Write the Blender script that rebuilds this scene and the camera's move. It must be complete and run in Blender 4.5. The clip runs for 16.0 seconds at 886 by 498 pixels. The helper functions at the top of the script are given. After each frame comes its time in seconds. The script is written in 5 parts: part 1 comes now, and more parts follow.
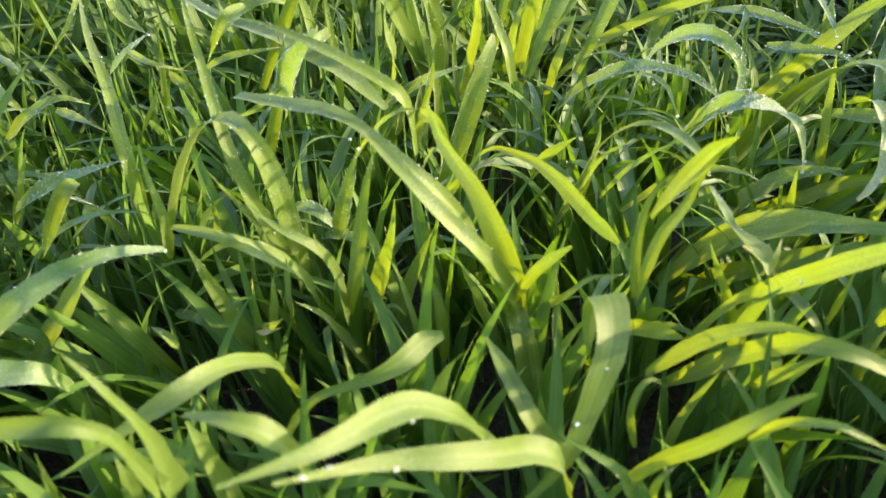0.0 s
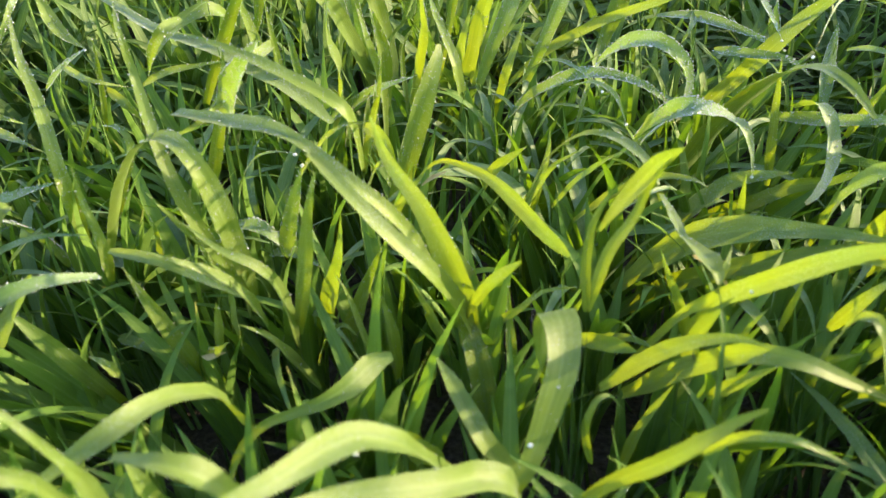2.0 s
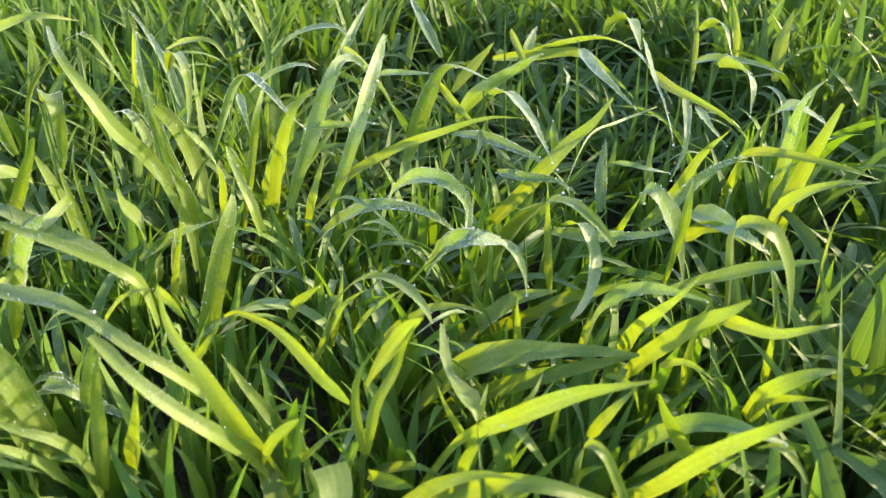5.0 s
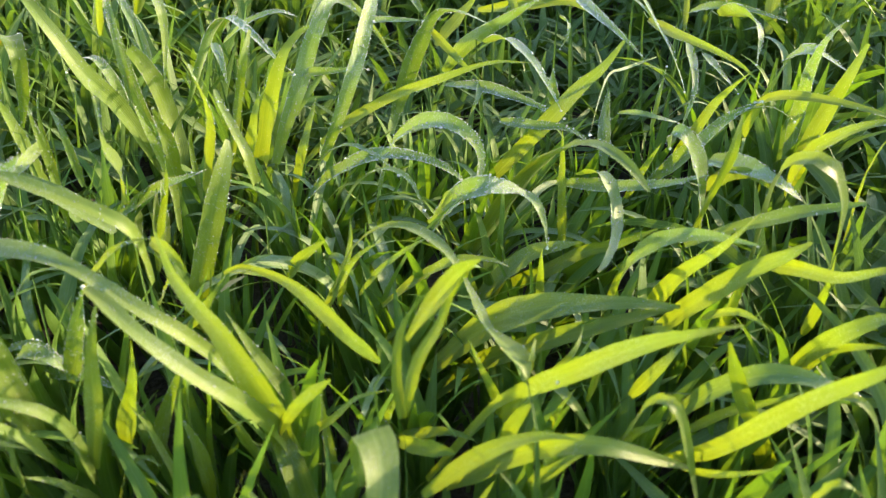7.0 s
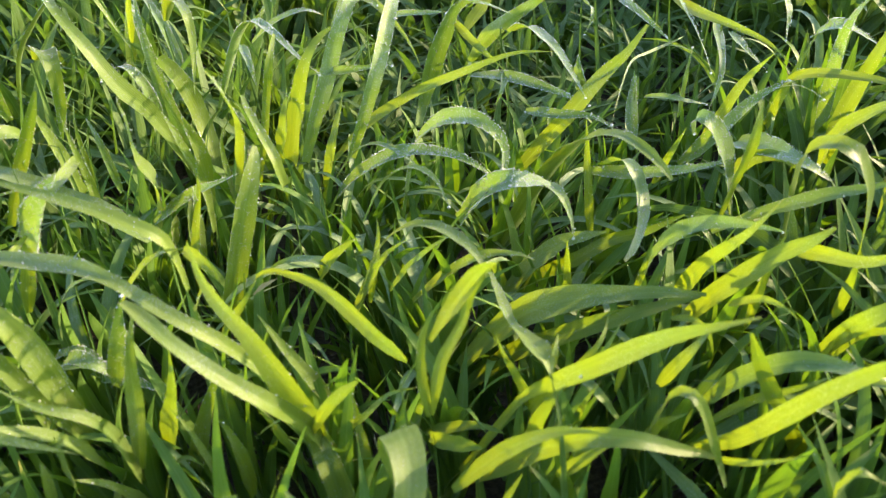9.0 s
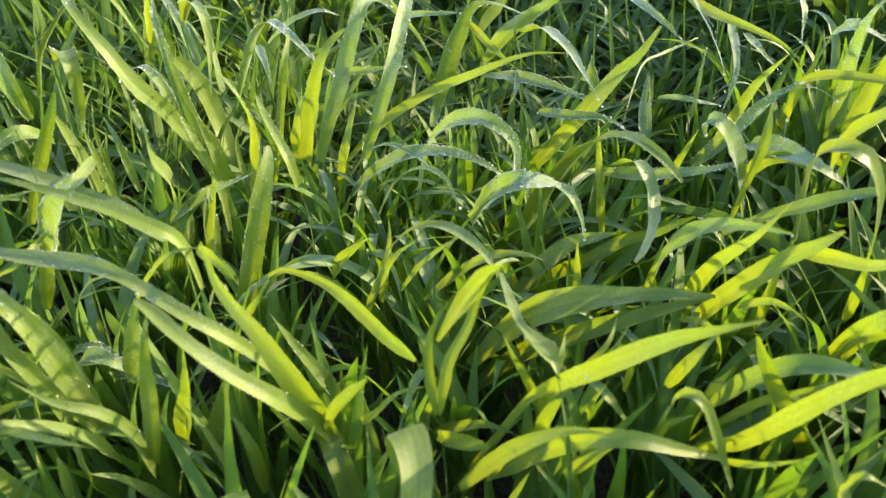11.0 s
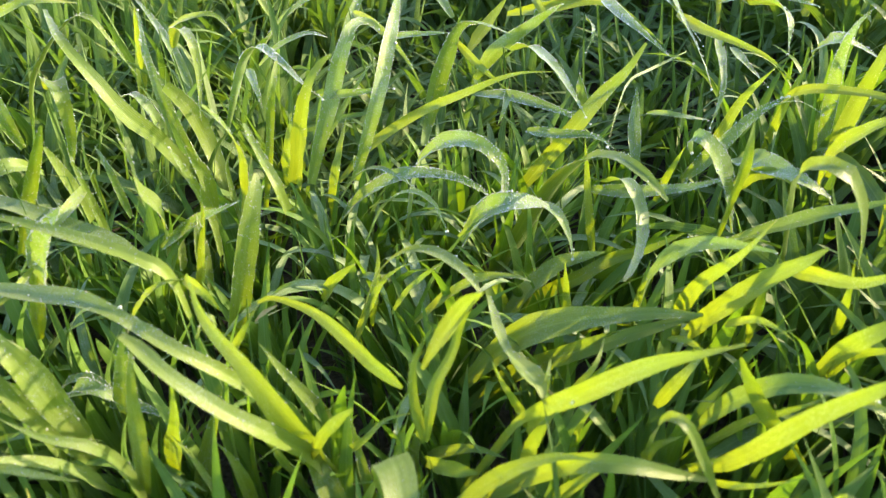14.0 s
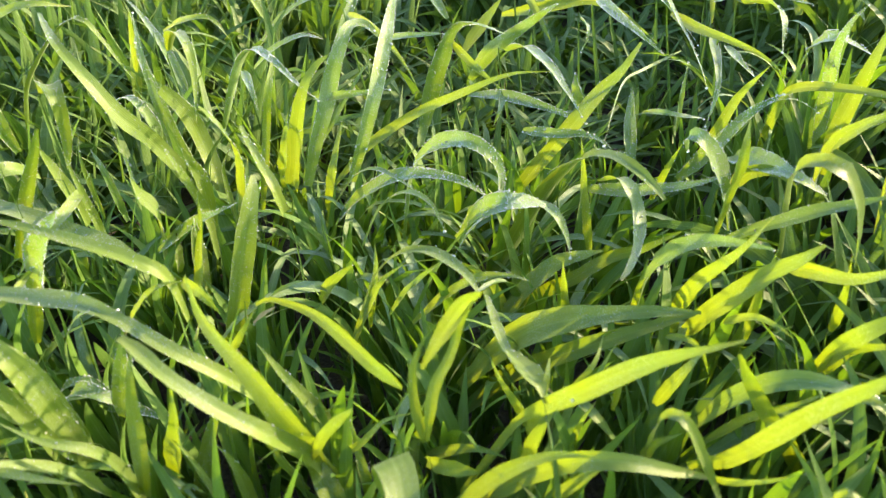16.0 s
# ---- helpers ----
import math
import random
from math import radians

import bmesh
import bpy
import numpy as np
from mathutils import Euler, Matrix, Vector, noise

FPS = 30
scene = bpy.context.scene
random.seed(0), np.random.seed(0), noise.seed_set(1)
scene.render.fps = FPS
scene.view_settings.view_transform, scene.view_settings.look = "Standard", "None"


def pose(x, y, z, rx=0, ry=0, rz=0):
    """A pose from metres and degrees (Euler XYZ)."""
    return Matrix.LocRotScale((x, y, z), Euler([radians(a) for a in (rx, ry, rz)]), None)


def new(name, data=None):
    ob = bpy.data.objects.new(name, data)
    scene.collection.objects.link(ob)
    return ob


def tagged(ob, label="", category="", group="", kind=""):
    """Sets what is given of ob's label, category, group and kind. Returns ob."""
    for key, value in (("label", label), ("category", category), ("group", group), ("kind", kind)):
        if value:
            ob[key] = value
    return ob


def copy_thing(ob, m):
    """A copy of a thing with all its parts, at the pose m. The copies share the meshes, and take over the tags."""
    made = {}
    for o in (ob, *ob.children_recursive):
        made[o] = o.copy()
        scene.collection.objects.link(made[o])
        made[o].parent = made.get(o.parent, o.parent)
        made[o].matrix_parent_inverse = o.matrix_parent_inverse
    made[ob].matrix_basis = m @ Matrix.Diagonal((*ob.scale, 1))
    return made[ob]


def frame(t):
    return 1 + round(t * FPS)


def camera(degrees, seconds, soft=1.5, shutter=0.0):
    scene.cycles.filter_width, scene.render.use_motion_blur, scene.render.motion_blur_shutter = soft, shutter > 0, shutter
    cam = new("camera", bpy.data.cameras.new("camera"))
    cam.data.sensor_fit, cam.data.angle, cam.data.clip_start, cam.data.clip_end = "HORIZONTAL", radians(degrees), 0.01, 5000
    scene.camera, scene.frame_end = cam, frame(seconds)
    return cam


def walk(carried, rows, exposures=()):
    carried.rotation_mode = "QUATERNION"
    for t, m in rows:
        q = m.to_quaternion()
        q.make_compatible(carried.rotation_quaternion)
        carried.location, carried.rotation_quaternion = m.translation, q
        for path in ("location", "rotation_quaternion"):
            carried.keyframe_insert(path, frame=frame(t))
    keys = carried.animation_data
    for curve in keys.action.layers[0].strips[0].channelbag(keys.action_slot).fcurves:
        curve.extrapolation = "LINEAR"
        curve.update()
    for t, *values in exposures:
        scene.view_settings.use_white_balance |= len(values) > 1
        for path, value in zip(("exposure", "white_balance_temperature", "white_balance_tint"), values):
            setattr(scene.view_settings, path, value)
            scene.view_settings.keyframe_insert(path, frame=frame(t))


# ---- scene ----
cam = camera(57.3, 16.0, soft=1.2)
EXPO = 2.0
PATH = [
    (0, 0, 0, 0.4415, 55.92, 3.69, -2.49),
    (0.5, 0.0033, -0.0063, 0.4455, 56.25, 3.52, -2.55),
    (1, 0.0062, -0.0005, 0.4449, 56.17, 3.37, -3.13),
    (1.5, 0.0082, 0.0051, 0.445, 56.12, 2.96, -5.05),
    (2, 0.0079, 0.0109, 0.4402, 56.11, 3.54, -5.58),
    (2.5, 0.01, 0.0117, 0.4422, 56.19, 3.22, -7.34),
    (3, 0.0095, 0.0039, 0.4522, 57.92, 2.35, -7.79),
    (3.5, 0.0159, -0.0006, 0.4643, 60.25, 2.01, -8.56),
    (4, 0.0348, -0.0072, 0.4762, 60.52, 2.11, -9.63),
    (4.5, 0.046, -0.0039, 0.4879, 60.86, 2.9, -11.43),
    (4.7, 0.0537, -0.0102, 0.5001, 60.7, 2.68, -13.86),
    (6.8, 0.0132, 0.0277, 0.4639, 58.77, 0.8, -20.07),
    (7, 0.0194, 0.0342, 0.4615, 58.5, 1.04, -19.4),
    (7.5, 0.0352, 0.0358, 0.4652, 57.17, 2.53, -17.91),
    (8, 0.0414, 0.0331, 0.4719, 56.95, 3.87, -18.14),
    (8.5, 0.0343, 0.0286, 0.4731, 57.08, 4.15, -18.35),
    (9, 0.0281, 0.0292, 0.4729, 57.26, 4.34, -18.06),
    (9.2, 0.0291, 0.0321, 0.4734, 57.21, 4.44, -17.78),
    (11.5, 0.0311, 0.0224, 0.4781, 57.28, 4.67, -16.8),
    (12, 0.0324, 0.0213, 0.4805, 57.46, 4.67, -16.72),
    (12.5, 0.0388, 0.0239, 0.4816, 57.7, 4.92, -16.68),
    (13, 0.0398, 0.0289, 0.4803, 57.76, 5.32, -17.23),
    (13.5, 0.0384, 0.0265, 0.4803, 57.95, 5.64, -17.39),
    (14, 0.0411, 0.0244, 0.4831, 57.96, 5.78, -17.39),
    (14.5, 0.0424, 0.0267, 0.4798, 57.95, 5.89, -17.36),
    (15, 0.0426, 0.0241, 0.4834, 57.91, 5.98, -17.43),
    (15.5, 0.0413, 0.0228, 0.4832, 58, 6.11, -17.5),
    (16, 0.0395, 0.0242, 0.4826, 58.02, 6.04, -17.92),
]

cam.data.dof.use_dof, cam.data.dof.focus_distance, cam.data.dof.aperture_fstop = True, 0.80, 12.5
walk(cam, [(t, pose(x, y, z, rx, ry, rz)) for t, x, y, z, rx, ry, rz in PATH], [(0.0, EXPO), (3.0, EXPO), (4.5, EXPO + 0.07), (7.0, EXPO - 0.06), (12.5, EXPO - 0.04), (13.0, EXPO + 0.06), (14.0, EXPO + 0.14), (16.0, EXPO + 0.19)])

# ---- light: a low morning sun from the far right, open sky ----
SUN_AZIMUTH, SUN_HEIGHT = 84.0, 14.5  # degrees clockwise from +y, and above the horizon
world = bpy.data.worlds.new("world")
scene.world = world
world.use_nodes = True
sky = world.node_tree.nodes.new("ShaderNodeTexSky")
sky.sky_type, sky.sun_disc = "NISHITA", False
sky.sun_elevation, sky.sun_rotation = radians(SUN_HEIGHT), radians(SUN_AZIMUTH)
background = world.node_tree.nodes["Background"]
background.inputs["Strength"].default_value = 0.15
world.node_tree.links.new(sky.outputs["Color"], background.inputs["Color"])
sun = new("sun", bpy.data.lights.new("sun", "SUN"))
sun.data.energy, sun.data.angle, sun.data.color = 3.4, radians(0.6), (1.0, 0.79, 0.46)
az, el = radians(SUN_AZIMUTH), radians(SUN_HEIGHT)
toward = Vector((math.sin(az) * math.cos(el), math.cos(az) * math.cos(el), math.sin(el)))
sun.matrix_world = Matrix.Translation(toward * 5) @ toward.to_track_quat("Z", "Y").to_matrix().to_4x4()


# ---- materials ----
def material(name):
    m = bpy.data.materials.new(name)
    m.use_nodes = True
    nodes = m.node_tree.nodes
    return m, nodes, m.node_tree.links, nodes["Principled BSDF"], nodes["Material Output"]


def maths(nodes, links, op, a, b=None):
    n = nodes.new("ShaderNodeMath")
    n.operation = op
    for slot, v in zip(n.inputs, (a, b)):
        if v is None:
            continue
        if isinstance(v, (int, float)):
            slot.default_value = v
        else:
            links.new(v, slot)
    return n.outputs[0]


def mixed(nodes, links, factor, a, b, blend="MIX"):
    n = nodes.new("ShaderNodeMix")
    n.data_type, n.blend_type = "RGBA", blend
    for slot, v in ((n.inputs[0], factor), (n.inputs[6], a), (n.inputs[7], b)):
        if isinstance(v, (int, float)):
            slot.default_value = v
        elif isinstance(v, tuple):
            slot.default_value = (*v, 1.0)
        else:
            links.new(v, slot)
    return n.outputs[2]


def noisy(nodes, links, coords, scale, detail=3.0):
    n = nodes.new("ShaderNodeTexNoise")
    n.inputs["Scale"].default_value, n.inputs["Detail"].default_value = scale, detail
    links.new(coords, n.inputs["Vector"])
    return n.outputs["Fac"]


def ranged(nodes, links, value, a, b, c=0.0, d=1.0):
    n = nodes.new("ShaderNodeMapRange")
    links.new(value, n.inputs[0])
    for k, v in enumerate((a, b, c, d)):
        n.inputs[k + 1].default_value = v
    return n.outputs[0]


def leaf_material(name, dark, light, through_light, per_island=False, clear=0.42, film=0.05, drops=0.6, gloss=0.45, bloom=0.10):
    """A cereal leaf: parallel veins, a pale midrib, mottling, light that shines through."""
    m, nodes, links, skin, out = material(name)
    uv = nodes.new("ShaderNodeUVMap").outputs[0]
    split = nodes.new("ShaderNodeSeparateXYZ")
    links.new(uv, split.inputs[0])
    u, v = split.outputs[0], split.outputs[1]
    where = nodes.new("ShaderNodeTexCoord").outputs["Object"]
    if per_island:
        chance = nodes.new("ShaderNodeNewGeometry").outputs["Random Per Island"]
    else:
        chance = nodes.new("ShaderNodeObjectInfo").outputs["Random"]
    blotch = noisy(nodes, links, where, 55.0, 4.0)
    grain = noisy(nodes, links, where, 1400.0, 2.0)
    veins = maths(nodes, links, "SINE", maths(nodes, links, "MULTIPLY", u, 2 * math.pi * 11))
    run = nodes.new("ShaderNodeCombineXYZ")
    links.new(maths(nodes, links, "MULTIPLY", u, 9.0), run.inputs[0])
    links.new(maths(nodes, links, "MULTIPLY", v, 1.6), run.inputs[1])
    links.new(maths(nodes, links, "MULTIPLY", chance, 37.0), run.inputs[2])
    streak = noisy(nodes, links, run.outputs[0], 1.0, 3.0)
    rib = ranged(nodes, links, maths(nodes, links, "ABSOLUTE", maths(nodes, links, "SUBTRACT", u, 0.5)), 0.0, 0.07, 1.0, 0.0)
    tone = maths(nodes, links, "ADD", maths(nodes, links, "MULTIPLY", chance, 0.55), maths(nodes, links, "MULTIPLY", blotch, 0.3))
    tone = maths(nodes, links, "ADD", tone, ranged(nodes, links, streak, 0.3, 0.7, -0.15, 0.35))
    base = mixed(nodes, links, tone, dark, light)
    base = mixed(nodes, links, ranged(nodes, links, veins, -1.0, 1.0, 0.0, 0.15), base, light)
    base = mixed(nodes, links, maths(nodes, links, "MULTIPLY", rib, 0.35), base, (0.34, 0.46, 0.16))
    base = mixed(nodes, links, ranged(nodes, links, grain, 0.35, 0.75, 0.0, 0.18), base, (0.30, 0.42, 0.20))
    base = mixed(nodes, links, maths(nodes, links, "MULTIPLY", ranged(nodes, links, v, 0.35, 1.0, 0.0, 0.3), ranged(nodes, links, streak, 0.3, 0.6, 1.0, 0.3)), base, dark)
    # a dry, yellowed tip on a few of the leaves
    aged = maths(nodes, links, "MULTIPLY", ranged(nodes, links, chance, 0.78, 0.92), ranged(nodes, links, maths(nodes, links, "ADD", v, maths(nodes, links, "MULTIPLY", blotch, 0.2)), 1.0, 1.12))
    base = mixed(nodes, links, aged, base, (0.42, 0.36, 0.12))
    # fine dew: tiny pale beads, thick in some places and thin in others
    cells = nodes.new("ShaderNodeTexVoronoi")
    cells.inputs["Scale"].default_value = 1100.0
    links.new(where, cells.inputs["Vector"])
    wet = maths(nodes, links, "MULTIPLY", ranged(nodes, links, noisy(nodes, links, where, 38.0, 2.0), 0.36, 0.62), maths(nodes, links, "MULTIPLY", ranged(nodes, links, chance, 0.1, 0.7, 0.3, 1.0), ranged(nodes, links, v, 0.1, 0.5, 0.2, 1.0)))
    beads = maths(nodes, links, "MULTIPLY", ranged(nodes, links, cells.outputs["Distance"], 0.18, 0.42, 1.0, 0.0), wet)
    # the pale tones paint in the sky that film and beads reflect
    base = mixed(nodes, links, maths(nodes, links, "MULTIPLY", wet, film), base, (0.46, 0.56, 0.42))
    base = mixed(nodes, links, maths(nodes, links, "MULTIPLY", beads, drops), base, (0.66, 0.73, 0.70))
    links.new(base, skin.inputs["Base Color"])
    links.new(ranged(nodes, links, blotch, 0.3, 0.7, 0.30, 0.50), skin.inputs["Roughness"])
    skin.inputs["Specular IOR Level"].default_value = gloss
    # the waxy bloom and fine hairs of a cereal leaf
    skin.inputs["Sheen Weight"].default_value, skin.inputs["Sheen Roughness"].default_value = bloom, 0.45
    skin.inputs["Sheen Tint"].default_value = (1.0, 1.0, 0.84, 1.0)
    bump = nodes.new("ShaderNodeBump")
    bump.inputs["Strength"].default_value, bump.inputs["Distance"].default_value = 0.35, 0.0006
    links.new(maths(nodes, links, "ADD", maths(nodes, links, "MULTIPLY", veins, 0.22), maths(nodes, links, "ADD", maths(nodes, links, "ADD", grain, blotch), maths(nodes, links, "MULTIPLY", beads, 0.9))), bump.inputs["Height"])
    links.new(bump.outputs[0], skin.inputs["Normal"])
    glow = nodes.new("ShaderNodeBsdfTranslucent")
    # mottled glow, darkened further to paint in shade from neighbouring leaves
    shine = mixed(nodes, links, tone, tuple(c * 0.62 for c in through_light), through_light)
    shine = mixed(nodes, links, ranged(nodes, links, veins, -1.0, 1.0, 0.0, 0.15), shine, tuple(c * 0.55 for c in through_light))
    shine = mixed(nodes, links, maths(nodes, links, "MULTIPLY", ranged(nodes, links, v, 0.25, 0.95, 0.0, 0.7), ranged(nodes, links, blotch, 0.3, 0.6, 0.4, 1.0)), shine, tuple(c * k for c, k in zip(through_light, (0.62, 0.84, 1.6))))
    links.new(shine, glow.inputs["Color"])
    links.new(bump.outputs[0], glow.inputs["Normal"])
    mix = nodes.new("ShaderNodeMixShader")
    mix.inputs[0].default_value = clear
    links.new(skin.outputs[0], mix.inputs[1])
    links.new(glow.outputs[0], mix.inputs[2])
    links.new(mix.outputs[0], out.inputs["Surface"])
    return m


GREEN = leaf_material("leaf_green", (0.085, 0.165, 0.027), (0.230, 0.310, 0.055), (0.300, 0.380, 0.002), clear=0.48)
DEWY = leaf_material("leaf_green_dewy", (0.060, 0.150, 0.038), (0.200, 0.310, 0.080), (0.27, 0.38, 0.006), film=0.30, drops=0.95, gloss=0.4, bloom=0.12)
# darker copy of the leaf green: shade inside the crop put into its colour
FIELD_SHADED = leaf_material("leaf_green_field_shaded", (0.055, 0.118, 0.026), (0.130, 0.205, 0.046), (0.18, 0.29, 0.010), per_island=True, film=0.05, drops=0.4, gloss=0.2, bloom=0.0)
# same leaf, toned and dulled: shade under the upper leaves is in the colour
LOWER_SHADED = leaf_material("leaf_green_lower_shaded", (0.086, 0.185, 0.028), (0.170, 0.285, 0.040), (0.225, 0.365, 0.005), clear=0.42, film=0.0, drops=0.12, gloss=0.25, bloom=0.04)
# sheaths coloured dark, as a painted shade low among the leaves
SHEATH_SHADED = leaf_material("leaf_sheath_shaded", (0.062, 0.135, 0.028), (0.12, 0.20, 0.045), (0.12, 0.20, 0.008), clear=0.3, film=0.0, drops=0.1, gloss=0.2, bloom=0.0)


def stem_material():
    m, nodes, links, skin, out = material("stem_pale")
    where = nodes.new("ShaderNodeTexCoord").outputs["Object"]
    streak = noisy(nodes, links, where, 160.0)
    links.new(mixed(nodes, links, streak, (0.10, 0.20, 0.05), (0.26, 0.36, 0.12)), skin.inputs["Base Color"])
    skin.inputs["Roughness"].default_value = 0.5
    return m


def soil_material():
    m, nodes, links, skin, out = material("soil")
    where = nodes.new("ShaderNodeTexCoord").outputs["Object"]
    coarse, fine = noisy(nodes, links, where, 14.0, 6.0), noisy(nodes, links, where, 220.0, 4.0)
    base = mixed(nodes, links, coarse, (0.020, 0.014, 0.009), (0.055, 0.040, 0.026))
    links.new(mixed(nodes, links, ranged(nodes, links, fine, 0.4, 0.7), base, (0.08, 0.062, 0.044)), skin.inputs["Base Color"])
    skin.inputs["Roughness"].default_value = 0.9
    bump = nodes.new("ShaderNodeBump")
    bump.inputs["Strength"].default_value, bump.inputs["Distance"].default_value = 0.8, 0.006
    links.new(maths(nodes, links, "ADD", coarse, fine), bump.inputs["Height"])
    links.new(bump.outputs[0], skin.inputs["Normal"])
    return m


def dew_material():
    m, nodes, links, skin, out = material("dew_water")
    skin.inputs["Base Color"].default_value = (1, 1, 1, 1)
    skin.inputs["Roughness"].default_value = 0.02
    skin.inputs["IOR"].default_value = 1.33
    # not fully clear: the white share paints the sky brightness drops gather
    skin.inputs["Transmission Weight"].default_value = 0.6
    return m


def dry_material():
    m, nodes, links, skin, out = material("leaf_dry")
    where = nodes.new("ShaderNodeTexCoord").outputs["Object"]
    links.new(mixed(nodes, links, noisy(nodes, links, where, 400.0), (0.30, 0.19, 0.07), (0.55, 0.46, 0.24)), skin.inputs["Base Color"])
    skin.inputs["Roughness"].default_value = 0.75
    return m


DRY = dry_material()
STEM, SOIL, DEW = stem_material(), soil_material(), dew_material()


# ---- builders ----
def spline(knots, count):
    """Evenly spread points on a smooth curve through the knots."""
    k = np.array(knots, float)
    k = np.vstack([2 * k[0] - k[1], k, 2 * k[-1] - k[-2]])
    fine = []
    for a, b, c, d in zip(k[:-3], k[1:-2], k[2:-1], k[3:]):
        s = np.linspace(0, 1, 12, endpoint=False)[:, None]
        fine.append(0.5 * (2 * b + (c - a) * s + (2 * a - 5 * b + 4 * c - d) * s**2 + (3 * b - a - 3 * c + d) * s**3))
    fine = np.vstack([*fine, k[-2:-1]])
    far = np.r_[0, np.cumsum(np.linalg.norm(np.diff(fine, axis=0), axis=1))]
    at = np.linspace(0, far[-1], count)
    return np.stack([np.interp(at, far, fine[:, n]) for n in range(3)], 1)


def blade(knots, width, turn=(0.0, 0.0), face=(0.0, -0.45, 0.9), along=16, across=4, keel=0.42, middle=False, seed=0, form=None):
    """Points, faces, uvs and axes of one leaf blade that runs from its root through the knots to its tip."""
    rng = np.random.RandomState(seed)
    spine = spline(knots, along + 1)
    tangent = np.gradient(spine, axis=0)
    tangent /= np.linalg.norm(tangent, axis=1)[:, None] + 1e-9
    side = np.cross(tangent, np.array(face) / np.linalg.norm(face))
    best = int(np.argmax(np.linalg.norm(side, axis=1)))
    for steps in (range(best, along), range(best, 0, -1)):
        for n in steps:
            m = n + 1 if steps.step > 0 else n - 1
            side[m] = side[n] - tangent[m] * (side[n] @ tangent[m])
            side[m] /= np.linalg.norm(side[m]) + 1e-9
            side[n] /= np.linalg.norm(side[n]) + 1e-9
    up = np.cross(side, tangent)
    s = np.linspace(0, 1, along + 1)
    angle = np.radians(turn[0] + (turn[1] - turn[0]) * s + rng.uniform(-5, 5) * np.sin(s * 7 + rng.uniform(0, 6)))[:, None]
    side, up = side * np.cos(angle) + up * np.sin(angle), up * np.cos(angle) - side * np.sin(angle)
    if middle:  # narrow at the root, widest half way
        shape = (0.26 + 0.74 * np.sin(np.minimum(1, s / 0.5) * math.pi / 2) ** 1.5) * (1 - np.clip((s - 0.5) / 0.5, 0, 1) ** 1.7)
    else:
        shape = (0.42 + 0.58 * np.minimum(1, s / 0.25) ** 0.8) * (1 - np.clip((s - 0.28) / 0.72, 0, 1) ** 1.9)
    if form is not None:  # relative widths at the knots
        step = np.linalg.norm(np.diff(np.array(knots, float), axis=0), axis=1)
        shape = np.interp(s, np.r_[0, np.cumsum(step)] / step.sum(), form)
        soft = np.r_[shape[:1], shape, shape[-1:]]
        shape = 0.25 * soft[:-2] + 0.5 * soft[1:-1] + 0.25 * soft[2:]
    shape = np.maximum(shape, 0.02) * (1 + 0.04 * np.sin(s * rng.uniform(9, 16) + rng.uniform(0, 6)))
    points, faces, uvs = [], [], []
    wave = rng.uniform(0, 6, 2)
    for n in range(along + 1):
        for j in range(across + 1):
            x = 2 * j / across - 1
            half = width * shape[n] / 2
            lift = keel * half * (abs(x) ** 1.3) * (1 - 0.5 * s[n]) + half * abs(x) * (0.09 * math.sin(s[n] * 19 + wave[0 if x < 0 else 1]) + 0.05 * math.sin(s[n] * 47 + wave[1 if x < 0 else 0]))
            points.append(spine[n] + side[n] * half * x + up[n] * lift)
            uvs.append((0.5 + 0.5 * x, s[n]))
    row = across + 1
    for n in range(along):
        for j in range(across):
            a = n * row + j
            faces.append((a, a + 1, a + row + 1, a + row))
    return np.array(points), faces, uvs, (spine, side, up, shape * width / 2)


def mesh_of(name, points, faces, mat, uvs=None, smooth=True):
    me = bpy.data.meshes.new(name)
    me.from_pydata([tuple(p) for p in points], [], faces)
    if uvs is not None:
        layer = me.uv_layers.new(name="UVMap")
        index = np.empty(len(me.loops), int)
        me.loops.foreach_get("vertex_index", index)
        layer.data.foreach_set("uv", np.array(uvs, np.float32)[index].ravel())
    if smooth:
        me.polygons.foreach_set("use_smooth", np.ones(len(me.polygons), bool))
    me.materials.append(mat)
    me.update()
    return me


def part(name, me, parent, label=""):
    ob = new(name, me)
    ob.parent = parent
    return tagged(ob, label)


def tube(knots, r0, r1, along=8, sides=6):
    spine = spline(knots, along + 1)
    points, faces = [], []
    for n, p in enumerate(spine):
        r = r0 + (r1 - r0) * n / along
        for j in range(sides):
            a = 2 * math.pi * j / sides
            points.append((p[0] + r * math.cos(a), p[1] + r * math.sin(a), p[2]))
    for n in range(along):
        for j in range(sides):
            k = (j + 1) % sides
            faces.append((n * sides + j, n * sides + k, n * sides + sides + k, n * sides + sides + j))
    faces.append(tuple(range(along * sides, along * sides + sides)))
    return np.array(points), faces


def drop_form():
    """A bead of water of radius 1, flattened where it sits."""
    bm = bmesh.new()
    bmesh.ops.create_icosphere(bm, subdivisions=1, radius=1.0)
    points = np.array([v.co[:] for v in bm.verts])
    faces = np.array([[v.index for v in f.verts] for f in bm.faces])
    bm.free()
    return points, faces


BEAD, BEAD_FACES = drop_form()


